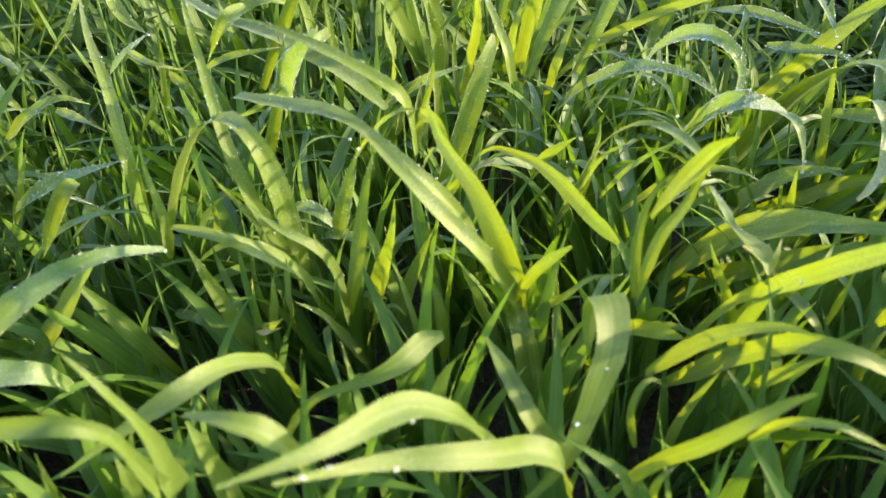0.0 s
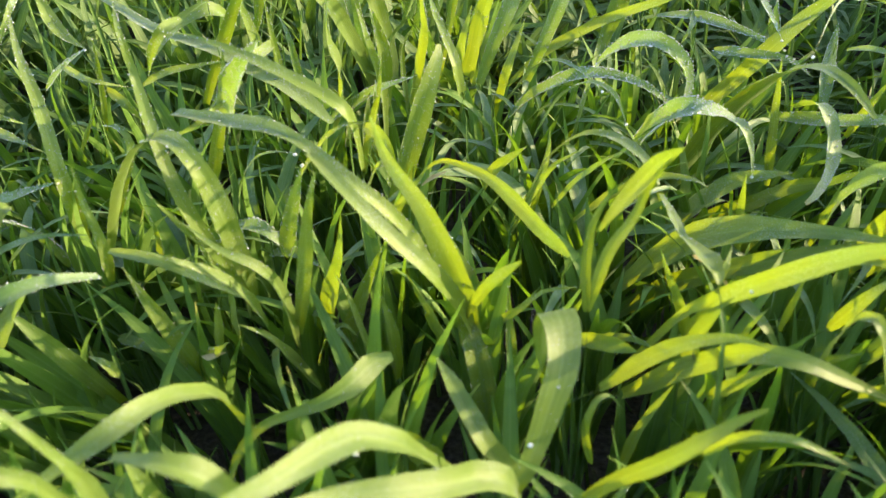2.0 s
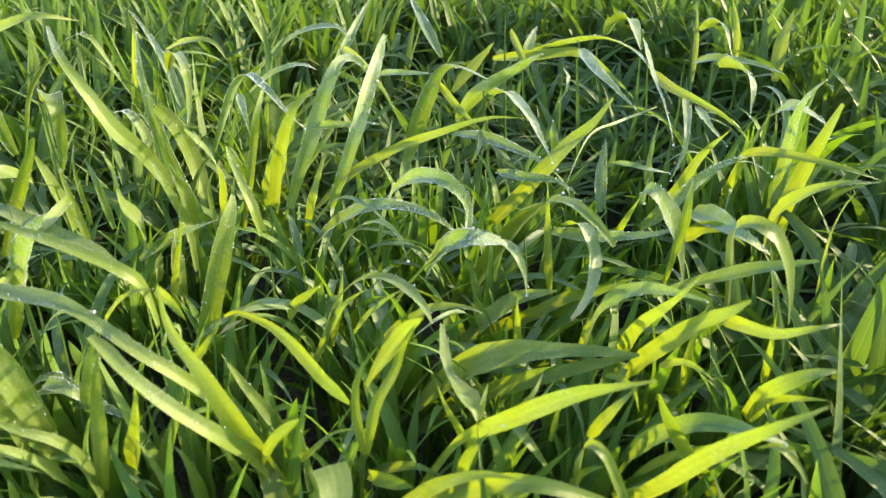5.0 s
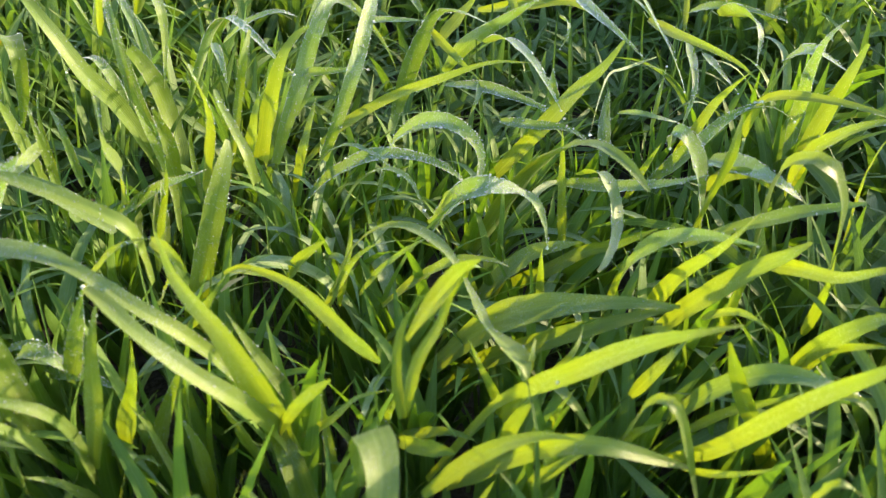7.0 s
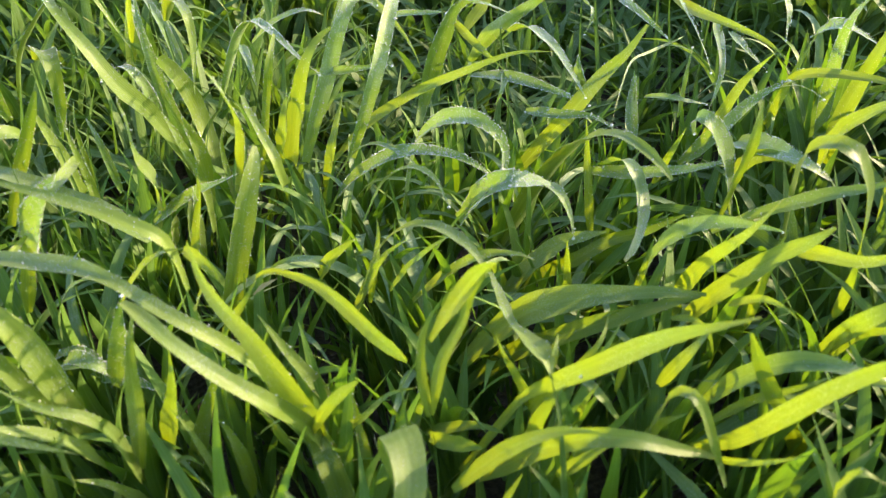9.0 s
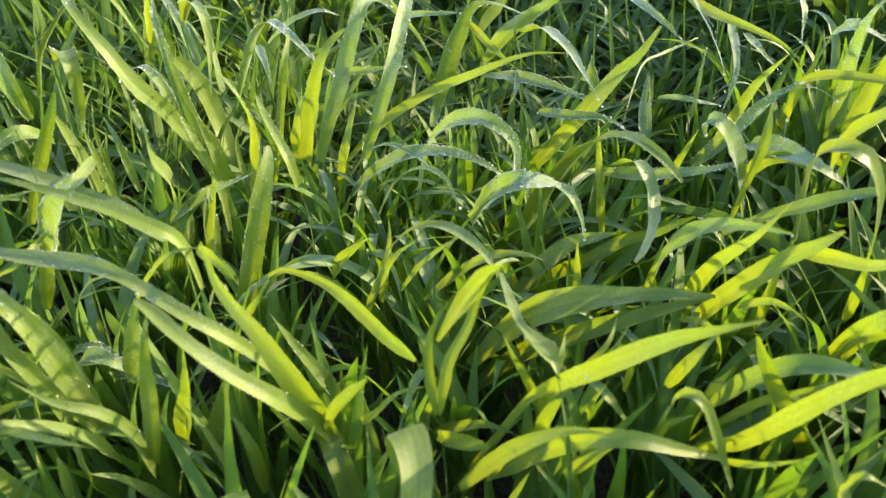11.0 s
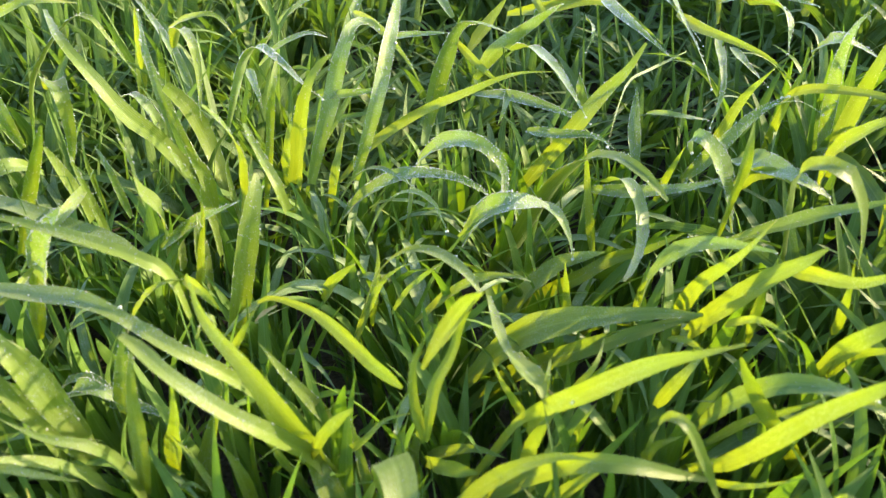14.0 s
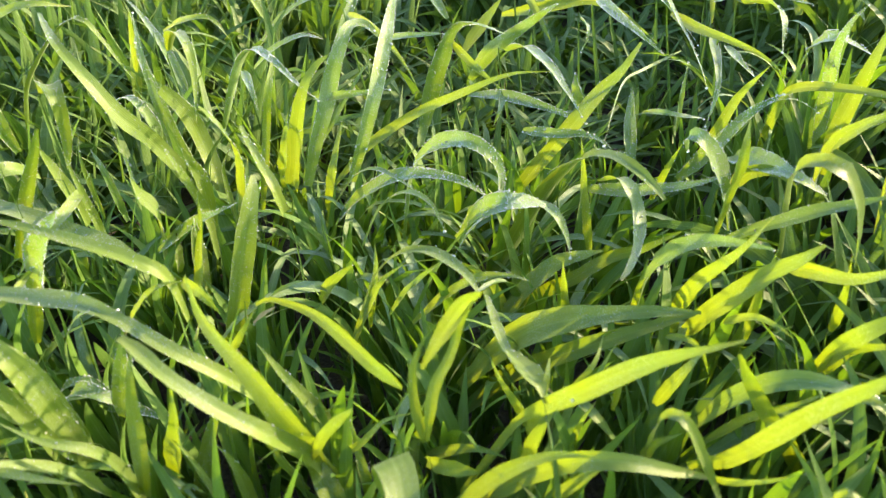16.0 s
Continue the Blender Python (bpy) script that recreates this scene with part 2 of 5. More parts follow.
def dew(axes, count, big, rng):
    """Beads of water on the upper face and along the margins of a leaf."""
    spine, side, up, half = axes
    points, faces = [], []
    for n in range(count):
        f = min(0.999, rng.betavariate(1.7, 1.5)) * (len(spine) - 1)
        k = int(f)
        w = f - k
        mid = spine[k] * (1 - w) + spine[k + 1] * w
        edge = rng.random() < 0.5
        x = rng.choice((-1, 1)) * 0.98 if edge else rng.uniform(-0.9, 0.9)
        r = rng.uniform(0.00018, 0.00040) * big
        if rng.random() < 0.03:
            r *= 2.0
        lift = 0.42 * half[k] * abs(x) ** 1.3 * (1 - 0.5 * f / len(spine))
        place = mid + side[k] * half[k] * x + up[k] * (lift + r * 0.6)
        points.append(BEAD * r + place)
        faces.append(BEAD_FACES + n * len(BEAD))
    return np.vstack(points), np.vstack(faces).tolist()


# ---- the large leaves of the plants in front ----
FACES = {"C": (0.42, -0.68, 0.60), "G": (-0.62, -0.50, 0.40), "L": (0.55, -0.25, 0.70), "N": (0.05, -0.50, 0.86), "W": (-0.25, -0.52, 0.82), "S": (-0.22, -0.50, 0.84)}
BEADS = {"C": 180, "G": 80, "L": 210, "N": 270, "W": 230, "S": 80}


def leafy_plant(x, y):
    plant = new("cereal_plant")
    plant.location = (x, y, 0.0)
    return tagged(plant, "young green cereal plant with long arching leaves beaded with dew", "plant", "plants of the stand")


def leaf(plant, kind, width, seed, *knots, form=None, keel=0.42, turn=None):
    """A long leaf on its own sheath. kind: G turns its back to the sun, L its upper face, C faces the near side, N lies flat, W flat and wet; S lies flat in the shade; small letters: widest half way. form: relative widths at the knots."""
    rng = random.Random(seed)
    foot = plant.location
    own = [(x - foot[0], y - foot[1], z) for x, y, z in knots]
    chance = (rng.uniform(-10, 10), rng.uniform(-20, 20))
    turn = turn or chance
    p, fc, uv, rails = blade(own, width, turn, FACES[kind.upper()], 26, 6, keel=keel, middle=kind.islower(), seed=seed, form=form)
    dewy = kind == "W" or kind in "Nn" and knots[-1][1] > 0.42 or (kind in "LlCc" and knots[-1][1] > 0.42 and knots[-1][0] > 0.12)
    ob = part("leaf", mesh_of("leaf", p, fc, DEWY if dewy else GREEN, uv), plant)
    near = min(1.0, max(0.2, (knots[-1][1] - 0.25) / 0.25))
    size = min(1.6, width / 0.012 * sum((Vector(b) - Vector(a)).length for a, b in zip(own, own[1:])) / 0.16)
    p, fc = dew(rails, 4 + int(BEADS[kind.upper()] * near * size * (1.9 if dewy else 1.0)), (0.5 + 0.55 * near) * (max(0.7, min(1.25, width / 0.008)) if dewy else 1.0), rng)
    tagged(part("dew", mesh_of("dew", p, fc, DEW), ob, "clear beads of dew"), kind="stuff")
    if dewy and rng.random() < 0.7:
        x, y, z = knots[-1]
        large_drop(ob, x, y, z - 0.0008, rng.uniform(0.0008, 0.0013))
    root = own[0]
    a = rng.uniform(0, 6.28)
    base = (0.010 * math.cos(a), 0.010 * math.sin(a), -0.01)
    back = Vector(own[0]) - (Vector(own[1]) - Vector(own[0])).normalized() * min(0.03, root[2] * 0.35)
    way = [base, (base[0] * 0.5 + back[0] * 0.5, base[1] * 0.5 + back[1] * 0.5, back[2] * 0.5), tuple(back), root]
    p, fc, uv, _ = blade(way, width * 0.42, (0, 0), FACES[kind.upper()], 9, 4, keel=0.8, seed=seed)
    part("sheath", mesh_of("sheath", p, fc, SHEATH_SHADED, uv), plant, "folded green sheath")
    return ob


def large_drop(ob, x, y, z, r):
    """A single large round drop of water that lies on a leaf."""
    bm = bmesh.new()
    bmesh.ops.create_icosphere(bm, subdivisions=3, radius=r)
    bmesh.ops.scale(bm, vec=(1, 1, 0.85), verts=bm.verts)
    bmesh.ops.translate(bm, vec=Vector((x, y, z)) - ob.parent.location, verts=bm.verts)
    me = bpy.data.meshes.new("water_drop")
    bm.to_mesh(me)
    bm.free()
    me.polygons.foreach_set("use_smooth", np.ones(len(me.polygons), bool))
    me.materials.append(DEW)
    part("water_drop", me, ob, "large clear drop of water")


def dry_scrap(width, seed, *knots):
    """A small withered piece of leaf caught between the green ones."""
    p, fc, uv, _ = blade(knots, width, (0, 70), FACES["C"], 10, 4, keel=0.6, middle=True, seed=seed)
    tagged(new("withered_leaf", mesh_of("withered_leaf", p, fc, DRY, uv)), "small withered tan leaf caught among green leaves", "leaf", "withered leaves")


plant = leafy_plant(0.106, 0.362)
ob = leaf(plant, "g", 0.0093, 1, (0.116, 0.356, 0.097), (0.134, 0.336, 0.146), (0.144, 0.318, 0.181), (0.153, 0.297, 0.206), (0.164, 0.279, 0.226), (0.176, 0.267, 0.241), (0.188, 0.256, 0.253), (0.198, 0.245, 0.262), (0.214, 0.239, 0.266), form=(0.34, 0.56, 0.5, 0.92, 1, 0.99, 0.72, 0.35, 0.07))
large_drop(ob, 0.1580, 0.2845, 0.2167, 0.00106)
leaf(plant, "G", 0.0124, 2, (0.121, 0.334, 0.113), (0.131, 0.313, 0.141), (0.141, 0.291, 0.170), (0.152, 0.265, 0.198), (0.169, 0.254, 0.201), (0.191, 0.251, 0.189), (0.211, 0.251, 0.176), form=(0.46, 1, 0.84, 0.8, 0.65, 0.46, 0.17))
leaf(plant, "G", 0.0066, 3, (0.090, 0.370, 0.100), (0.096, 0.366, 0.140), (0.103, 0.356, 0.170))
leaf(plant, "N", 0.0074, 4, (0.101, 0.372, 0.120), (0.120, 0.333, 0.155), (0.136, 0.324, 0.150))
plant = leafy_plant(0.217, 0.286)
leaf(plant, "g", 0.0099, 5, (0.226, 0.288, 0.141), (0.229, 0.264, 0.167), (0.230, 0.248, 0.189), (0.233, 0.233, 0.213), (0.239, 0.221, 0.233), (0.245, 0.213, 0.245), (0.251, 0.203, 0.259), (0.271, 0.199, 0.268), form=(0.43, 0.78, 0.84, 1, 0.78, 0.66, 0.46, 0.07))
leaf(plant, "G", 0.0039, 6, (0.223, 0.277, 0.150), (0.221, 0.250, 0.170), (0.228, 0.232, 0.185), (0.240, 0.222, 0.195))
leaf(plant, "N", 0.0068, 7, (0.214, 0.309, 0.132), (0.196, 0.271, 0.198), (0.190, 0.250, 0.226), (0.195, 0.245, 0.221), (0.203, 0.247, 0.201), (0.230, 0.262, 0.135), form=(0.95, 1, 0.71, 0.85, 0.89, 0.4))
leaf(plant, "G", 0.0075, 8, (0.210, 0.306, 0.130), (0.205, 0.288, 0.165), (0.217, 0.281, 0.175))
plant = leafy_plant(0.344, 0.332)
leaf(plant, "G", 0.0140, 9, (0.336, 0.301, 0.049), (0.307, 0.295, 0.102), (0.286, 0.287, 0.140), (0.260, 0.275, 0.180), (0.242, 0.267, 0.212), (0.232, 0.264, 0.234), form=(0.6, 1, 0.61, 0.67, 0.53, 0.08))
leaf(plant, "G", 0.0099, 10, (0.356, 0.350, 0.104), (0.330, 0.308, 0.166), (0.319, 0.284, 0.199), (0.334, 0.277, 0.210), (0.350, 0.275, 0.210), form=(0.47, 1, 0.97, 0.75, 0.19))
leaf(plant, "G", 0.0068, 11, (0.338, 0.319, 0.140), (0.327, 0.293, 0.180), (0.324, 0.272, 0.200), (0.341, 0.264, 0.200))
leaf(plant, "C", 0.0087, 12, (0.329, 0.353, 0.200), (0.312, 0.314, 0.225), (0.320, 0.293, 0.230), (0.333, 0.279, 0.240), (0.350, 0.278, 0.240))
leaf(plant, "L", 0.0075, 13, (0.367, 0.350, 0.140), (0.348, 0.327, 0.180), (0.336, 0.313, 0.210), (0.336, 0.313, 0.230))
plant = leafy_plant(0.161, 0.440)
leaf(plant, "S", 0.0214, 14, (0.143, 0.433, 0.108), (0.165, 0.417, 0.142), (0.182, 0.401, 0.166), (0.201, 0.384, 0.181), (0.225, 0.374, 0.184), (0.251, 0.366, 0.183), (0.276, 0.357, 0.180), form=(0.43, 0.84, 1, 0.77, 0.51, 0.36, 0.08), turn=(-4, 0))
leaf(plant, "S", 0.0142, 15, (0.144, 0.434, 0.086), (0.174, 0.422, 0.116), (0.191, 0.404, 0.136), (0.212, 0.383, 0.157), (0.231, 0.370, 0.169), (0.256, 0.367, 0.172), (0.277, 0.364, 0.174), form=(0.61, 1, 0.88, 0.81, 0.65, 0.48, 0.16), turn=(-4, 0))
plant = leafy_plant(0.297, 0.369)
leaf(plant, "S", 0.0128, 16, (0.283, 0.384, 0.142), (0.284, 0.358, 0.178), (0.289, 0.337, 0.206), (0.298, 0.324, 0.224), (0.306, 0.315, 0.234), (0.316, 0.312, 0.241), form=(0.62, 1, 0.92, 0.75, 0.52, 0.11), turn=(-4, 0))
leaf(plant, "G", 0.0052, 17, (0.286, 0.349, 0.175), (0.283, 0.320, 0.200), (0.289, 0.308, 0.200), (0.295, 0.301, 0.194))
leaf(plant, "L", 0.0072, 18, (0.320, 0.373, 0.130), (0.304, 0.347, 0.180), (0.301, 0.336, 0.210), (0.301, 0.328, 0.235))
plant = leafy_plant(0.240, 0.332)
leaf(plant, "W", 0.0121, 19, (0.256, 0.324, 0.127), (0.254, 0.295, 0.171), (0.256, 0.273, 0.199), (0.272, 0.264, 0.203), (0.285, 0.253, 0.202), (0.301, 0.248, 0.195), form=(0.59, 1, 0.82, 0.9, 0.53, 0.12))
leaf(plant, "N", 0.0058, 20, (0.251, 0.308, 0.130), (0.262, 0.289, 0.160), (0.277, 0.271, 0.180), (0.291, 0.268, 0.185))
leaf(plant, "G", 0.0076, 21, (0.229, 0.328, 0.150), (0.235, 0.314, 0.180), (0.251, 0.314, 0.195))
leaf(plant, "G", 0.0044, 22, (0.253, 0.357, 0.170), (0.249, 0.328, 0.190), (0.253, 0.321, 0.185), (0.256, 0.318, 0.170))
leaf(plant, "G", 0.0043, 23, (0.210, 0.342, 0.140), (0.211, 0.334, 0.170), (0.211, 0.330, 0.190))
plant = leafy_plant(0.292, 0.437)
leaf(plant, "G", 0.0112, 24, (0.298, 0.425, 0.120), (0.284, 0.373, 0.190), (0.285, 0.340, 0.230), (0.302, 0.336, 0.250))
leaf(plant, "W", 0.0104, 25, (0.317, 0.414, 0.181), (0.335, 0.400, 0.196), (0.352, 0.385, 0.208), (0.367, 0.374, 0.216), (0.383, 0.365, 0.221), (0.398, 0.356, 0.226), form=(0.33, 0.65, 1, 0.97, 0.71, 0.19))
leaf(plant, "W", 0.0146, 26, (0.274, 0.428, 0.136), (0.273, 0.412, 0.173), (0.277, 0.395, 0.200), (0.287, 0.381, 0.213), (0.295, 0.361, 0.222), (0.307, 0.339, 0.226), form=(0.57, 1, 0.99, 0.69, 0.41, 0.07))
plant = leafy_plant(0.347, 0.483)
leaf(plant, "C", 0.0082, 27, (0.340, 0.440, 0.170), (0.329, 0.413, 0.217), (0.315, 0.386, 0.253), (0.309, 0.375, 0.273), (0.314, 0.379, 0.287), form=(0.49, 0.81, 1, 0.87, 0.09))
plant = leafy_plant(0.409, 0.454)
leaf(plant, "C", 0.0136, 28, (0.410, 0.451, 0.121), (0.386, 0.423, 0.176), (0.352, 0.384, 0.233), (0.337, 0.360, 0.261), (0.331, 0.337, 0.275), (0.340, 0.331, 0.269), (0.355, 0.335, 0.245), (0.376, 0.351, 0.209), (0.395, 0.367, 0.170), form=(0.75, 0.68, 0.73, 0.87, 0.52, 0.97, 1, 0.81, 0.22))
plant = leafy_plant(0.223, 0.565)
leaf(plant, "N", 0.0268, 29, (0.215, 0.567, 0.090), (0.232, 0.566, 0.115), (0.252, 0.562, 0.144), (0.269, 0.552, 0.176), (0.279, 0.540, 0.196), (0.269, 0.483, 0.232), (0.269, 0.451, 0.245), (0.273, 0.429, 0.243), (0.279, 0.417, 0.235), (0.281, 0.410, 0.230), form=(0.4, 0.73, 0.98, 1, 0.93, 0.57, 0.32, 0.36, 0.22, 0.04))
plant = leafy_plant(0.273, 0.648)
leaf(plant, "G", 0.0142, 30, (0.277, 0.648, 0.129), (0.298, 0.642, 0.153), (0.317, 0.621, 0.189), (0.343, 0.618, 0.216), (0.361, 0.612, 0.234), (0.380, 0.614, 0.254), form=(0.7, 1, 1, 0.92, 0.52, 0.16))
leaf(plant, "C", 0.0103, 31, (0.278, 0.635, 0.190), (0.288, 0.595, 0.200), (0.313, 0.576, 0.200), (0.327, 0.563, 0.190))
plant = leafy_plant(0.107, 0.720)
leaf(plant, "G", 0.0094, 32, (0.119, 0.720, 0.140), (0.158, 0.723, 0.170), (0.200, 0.700, 0.200), (0.236, 0.663, 0.225), (0.272, 0.643, 0.240), (0.304, 0.629, 0.240))
leaf(plant, "L", 0.0121, 33, (0.125, 0.655, 0.171), (0.140, 0.639, 0.217), (0.155, 0.639, 0.253), (0.170, 0.660, 0.276), (0.184, 0.687, 0.290), (0.202, 0.730, 0.301), form=(0.57, 0.94, 0.99, 1, 0.89, 0.27))
leaf(plant, "C", 0.0085, 34, (0.116, 0.738, 0.220), (0.145, 0.702, 0.230), (0.176, 0.682, 0.235))
leaf(plant, "G", 0.0120, 35, (0.105, 0.693, 0.120), (0.110, 0.678, 0.160), (0.120, 0.679, 0.190), (0.134, 0.703, 0.210))
leaf(plant, "C", 0.0144, 36, (0.092, 0.715, 0.147), (0.106, 0.714, 0.184), (0.123, 0.721, 0.216), (0.137, 0.724, 0.249), (0.150, 0.729, 0.271), (0.161, 0.741, 0.279), (0.175, 0.746, 0.276), (0.181, 0.736, 0.272), form=(0.5, 0.89, 1, 1, 0.79, 0.52, 0.74, 0.16))
leaf(plant, "L", 0.0053, 37, (0.116, 0.750, 0.170), (0.139, 0.751, 0.200), (0.162, 0.754, 0.225), (0.177, 0.756, 0.240))
plant = leafy_plant(0.154, 0.603)
leaf(plant, "W", 0.0171, 38, (0.154, 0.603, 0.130), (0.160, 0.599, 0.162), (0.165, 0.587, 0.197), (0.172, 0.580, 0.215), (0.182, 0.558, 0.232), (0.195, 0.539, 0.239), (0.207, 0.528, 0.233), (0.215, 0.525, 0.220), (0.217, 0.530, 0.201), (0.222, 0.554, 0.169), form=(0.61, 0.66, 0.76, 0.93, 1, 0.65, 0.57, 0.41, 0.54, 0.25))
plant = leafy_plant(0.106, 0.643)
leaf(plant, "N", 0.0184, 39, (0.108, 0.645, 0.141), (0.122, 0.625, 0.166), (0.142, 0.596, 0.192), (0.161, 0.571, 0.206), (0.181, 0.554, 0.207), (0.194, 0.542, 0.203), (0.206, 0.538, 0.193), form=(0.81, 1, 0.89, 0.6, 0.37, 0.32, 0.08))
plant = leafy_plant(0.180, 0.562)
leaf(plant, "N", 0.0247, 40, (0.186, 0.549, 0.145), (0.193, 0.531, 0.173), (0.195, 0.498, 0.202), (0.204, 0.482, 0.213), (0.221, 0.484, 0.208), (0.233, 0.483, 0.202), form=(0.76, 1, 0.89, 0.68, 0.47, 0.15))
plant = leafy_plant(0.238, 0.495)
leaf(plant, "C", 0.0093, 41, (0.238, 0.512, 0.190), (0.235, 0.474, 0.200), (0.240, 0.467, 0.185), (0.240, 0.461, 0.170))
leaf(plant, "S", 0.0105, 42, (0.211, 0.510, 0.095), (0.238, 0.511, 0.108), (0.259, 0.493, 0.128), (0.283, 0.484, 0.144), (0.301, 0.466, 0.157), (0.327, 0.460, 0.167), form=(0.48, 1, 1, 0.91, 0.56, 0.13))
plant = leafy_plant(0.296, 0.547)
leaf(plant, "C", 0.0137, 43, (0.302, 0.534, 0.180), (0.303, 0.507, 0.194), (0.304, 0.492, 0.189), (0.303, 0.480, 0.176), (0.288, 0.454, 0.171), (0.271, 0.434, 0.169), (0.259, 0.424, 0.168), form=(0.56, 0.91, 1, 0.98, 0.51, 0.46, 0.16))
leaf(plant, "N", 0.0108, 44, (0.299, 0.565, 0.160), (0.318, 0.508, 0.180), (0.349, 0.481, 0.190), (0.375, 0.474, 0.195))
leaf(plant, "G", 0.0076, 45, (0.288, 0.528, 0.120), (0.285, 0.528, 0.170), (0.287, 0.536, 0.205), (0.287, 0.538, 0.220))
plant = leafy_plant(0.522, 0.750)
leaf(plant, "L", 0.0028, 46, (0.510, 0.757, 0.180), (0.399, 0.638, 0.220), (0.334, 0.556, 0.250), (0.299, 0.508, 0.255), (0.266, 0.461, 0.250))
leaf(plant, "N", 0.0091, 47, (0.535, 0.743, 0.200), (0.485, 0.656, 0.200), (0.470, 0.632, 0.185), (0.451, 0.619, 0.160))
plant = leafy_plant(0.001, 0.768)
leaf(plant, "C", 0.0176, 48, (0.002, 0.760, 0.121), (-0.014, 0.754, 0.166), (-0.030, 0.715, 0.223), (-0.045, 0.690, 0.257), (-0.057, 0.687, 0.288), (-0.067, 0.694, 0.307), (-0.077, 0.717, 0.320), (-0.095, 0.807, 0.322), form=(0.62, 1, 0.88, 0.97, 0.66, 0.51, 0.42, 0.16))
leaf(plant, "C", 0.0190, 49, (0.012, 0.758, 0.119), (0.012, 0.769, 0.151), (0.009, 0.777, 0.183), (0.004, 0.761, 0.218), (-0.002, 0.725, 0.249), (-0.009, 0.705, 0.268), form=(0.52, 0.84, 1, 0.86, 0.72, 0.44))
leaf(plant, "N", 0.0160, 50, (0.001, 0.783, 0.110), (-0.009, 0.784, 0.161), (-0.015, 0.779, 0.199), (-0.018, 0.769, 0.246), (-0.021, 0.761, 0.279), (-0.021, 0.768, 0.296), form=(0.75, 1, 0.72, 0.52, 0.36, 0.15))
leaf(plant, "N", 0.0080, 51, (-0.017, 0.777, 0.168), (-0.017, 0.763, 0.212), (-0.019, 0.748, 0.257), (-0.019, 0.757, 0.292), (-0.018, 0.780, 0.315))
plant = leafy_plant(-0.115, 0.799)
leaf(plant, "C", 0.0195, 52, (-0.115, 0.799, 0.255), (-0.100, 0.757, 0.274), (-0.092, 0.728, 0.268), (-0.098, 0.740, 0.230), (-0.109, 0.758, 0.196), form=(0.32, 1, 0.63, 0.48, 0.13))
plant = leafy_plant(-0.046, 0.677)
leaf(plant, "C", 0.0157, 53, (-0.046, 0.677, 0.129), (-0.033, 0.611, 0.187), (-0.025, 0.548, 0.236), (-0.026, 0.501, 0.274), (-0.023, 0.481, 0.300), (-0.019, 0.438, 0.332))
plant = leafy_plant(-0.016, 0.611)
leaf(plant, "C", 0.0099, 54, (-0.012, 0.601, 0.129), (-0.006, 0.570, 0.187), (-0.000, 0.526, 0.236))
leaf(plant, "N", 0.0099, 55, (-0.038, 0.605, 0.175), (-0.009, 0.588, 0.199), (0.013, 0.560, 0.218), (0.031, 0.557, 0.224))
leaf(plant, "C", 0.0101, 56, (-0.032, 0.635, 0.135), (-0.026, 0.613, 0.168), (-0.020, 0.591, 0.195))
leaf(plant, "C", 0.0076, 57, (-0.018, 0.616, 0.135), (-0.011, 0.599, 0.179), (-0.006, 0.579, 0.206))
leaf(plant, "C", 0.0104, 58, (0.002, 0.616, 0.150), (0.003, 0.600, 0.200), (-0.003, 0.582, 0.240), (-0.008, 0.552, 0.280))
leaf(plant, "C", 0.0118, 59, (0.005, 0.624, 0.170), (0.007, 0.612, 0.220), (0.003, 0.565, 0.270))
leaf(plant, "G", 0.0088, 60, (-0.017, 0.577, 0.140), (-0.006, 0.553, 0.190), (0.002, 0.550, 0.220), (0.005, 0.557, 0.240))
plant = leafy_plant(0.040, 0.673)
leaf(plant, "C", 0.0139, 61, (0.025, 0.664, 0.157), (0.033, 0.606, 0.218), (0.036, 0.565, 0.259), (0.033, 0.523, 0.289), (0.028, 0.474, 0.320), (0.025, 0.451, 0.334), form=(0.95, 1, 0.84, 0.64, 0.52, 0.16))
leaf(plant, "C", 0.0073, 62, (0.046, 0.684, 0.148), (0.057, 0.671, 0.194), (0.066, 0.662, 0.236), (0.072, 0.647, 0.268), (0.081, 0.659, 0.285), form=(0.58, 0.86, 1, 0.92, 0.36))
leaf(plant, "G", 0.0163, 63, (0.076, 0.649, 0.181), (0.084, 0.636, 0.221), (0.091, 0.624, 0.253), (0.099, 0.619, 0.276), (0.111, 0.625, 0.287), (0.120, 0.623, 0.293), form=(0.99, 1, 0.86, 0.48, 0.42, 0.1))
leaf(plant, "C", 0.0052, 64, (0.023, 0.664, 0.146), (0.022, 0.673, 0.179), (0.024, 0.667, 0.206), (0.035, 0.666, 0.223))
plant = leafy_plant(-0.001, 0.541)
leaf(plant, "C", 0.0166, 65, (-0.002, 0.539, 0.114), (0.008, 0.525, 0.152), (0.019, 0.515, 0.189), (0.029, 0.512, 0.220), (0.036, 0.513, 0.238), (0.042, 0.520, 0.251), (0.044, 0.525, 0.256), form=(0.59, 1, 0.91, 0.9, 0.78, 0.59, 0.08))
plant = leafy_plant(0.062, 0.566)
leaf(plant, "C", 0.0092, 66, (0.059, 0.553, 0.209), (0.056, 0.549, 0.231), (0.051, 0.562, 0.248), (0.047, 0.579, 0.257), (0.045, 0.597, 0.264), form=(1, 0.94, 0.78, 0.62, 0.29))
plant = leafy_plant(0.073, 0.724)
leaf(plant, "G", 0.0139, 67, (0.073, 0.724, 0.146), (0.078, 0.705, 0.190), (0.088, 0.709, 0.223))
plant = leafy_plant(-0.245, 0.764)
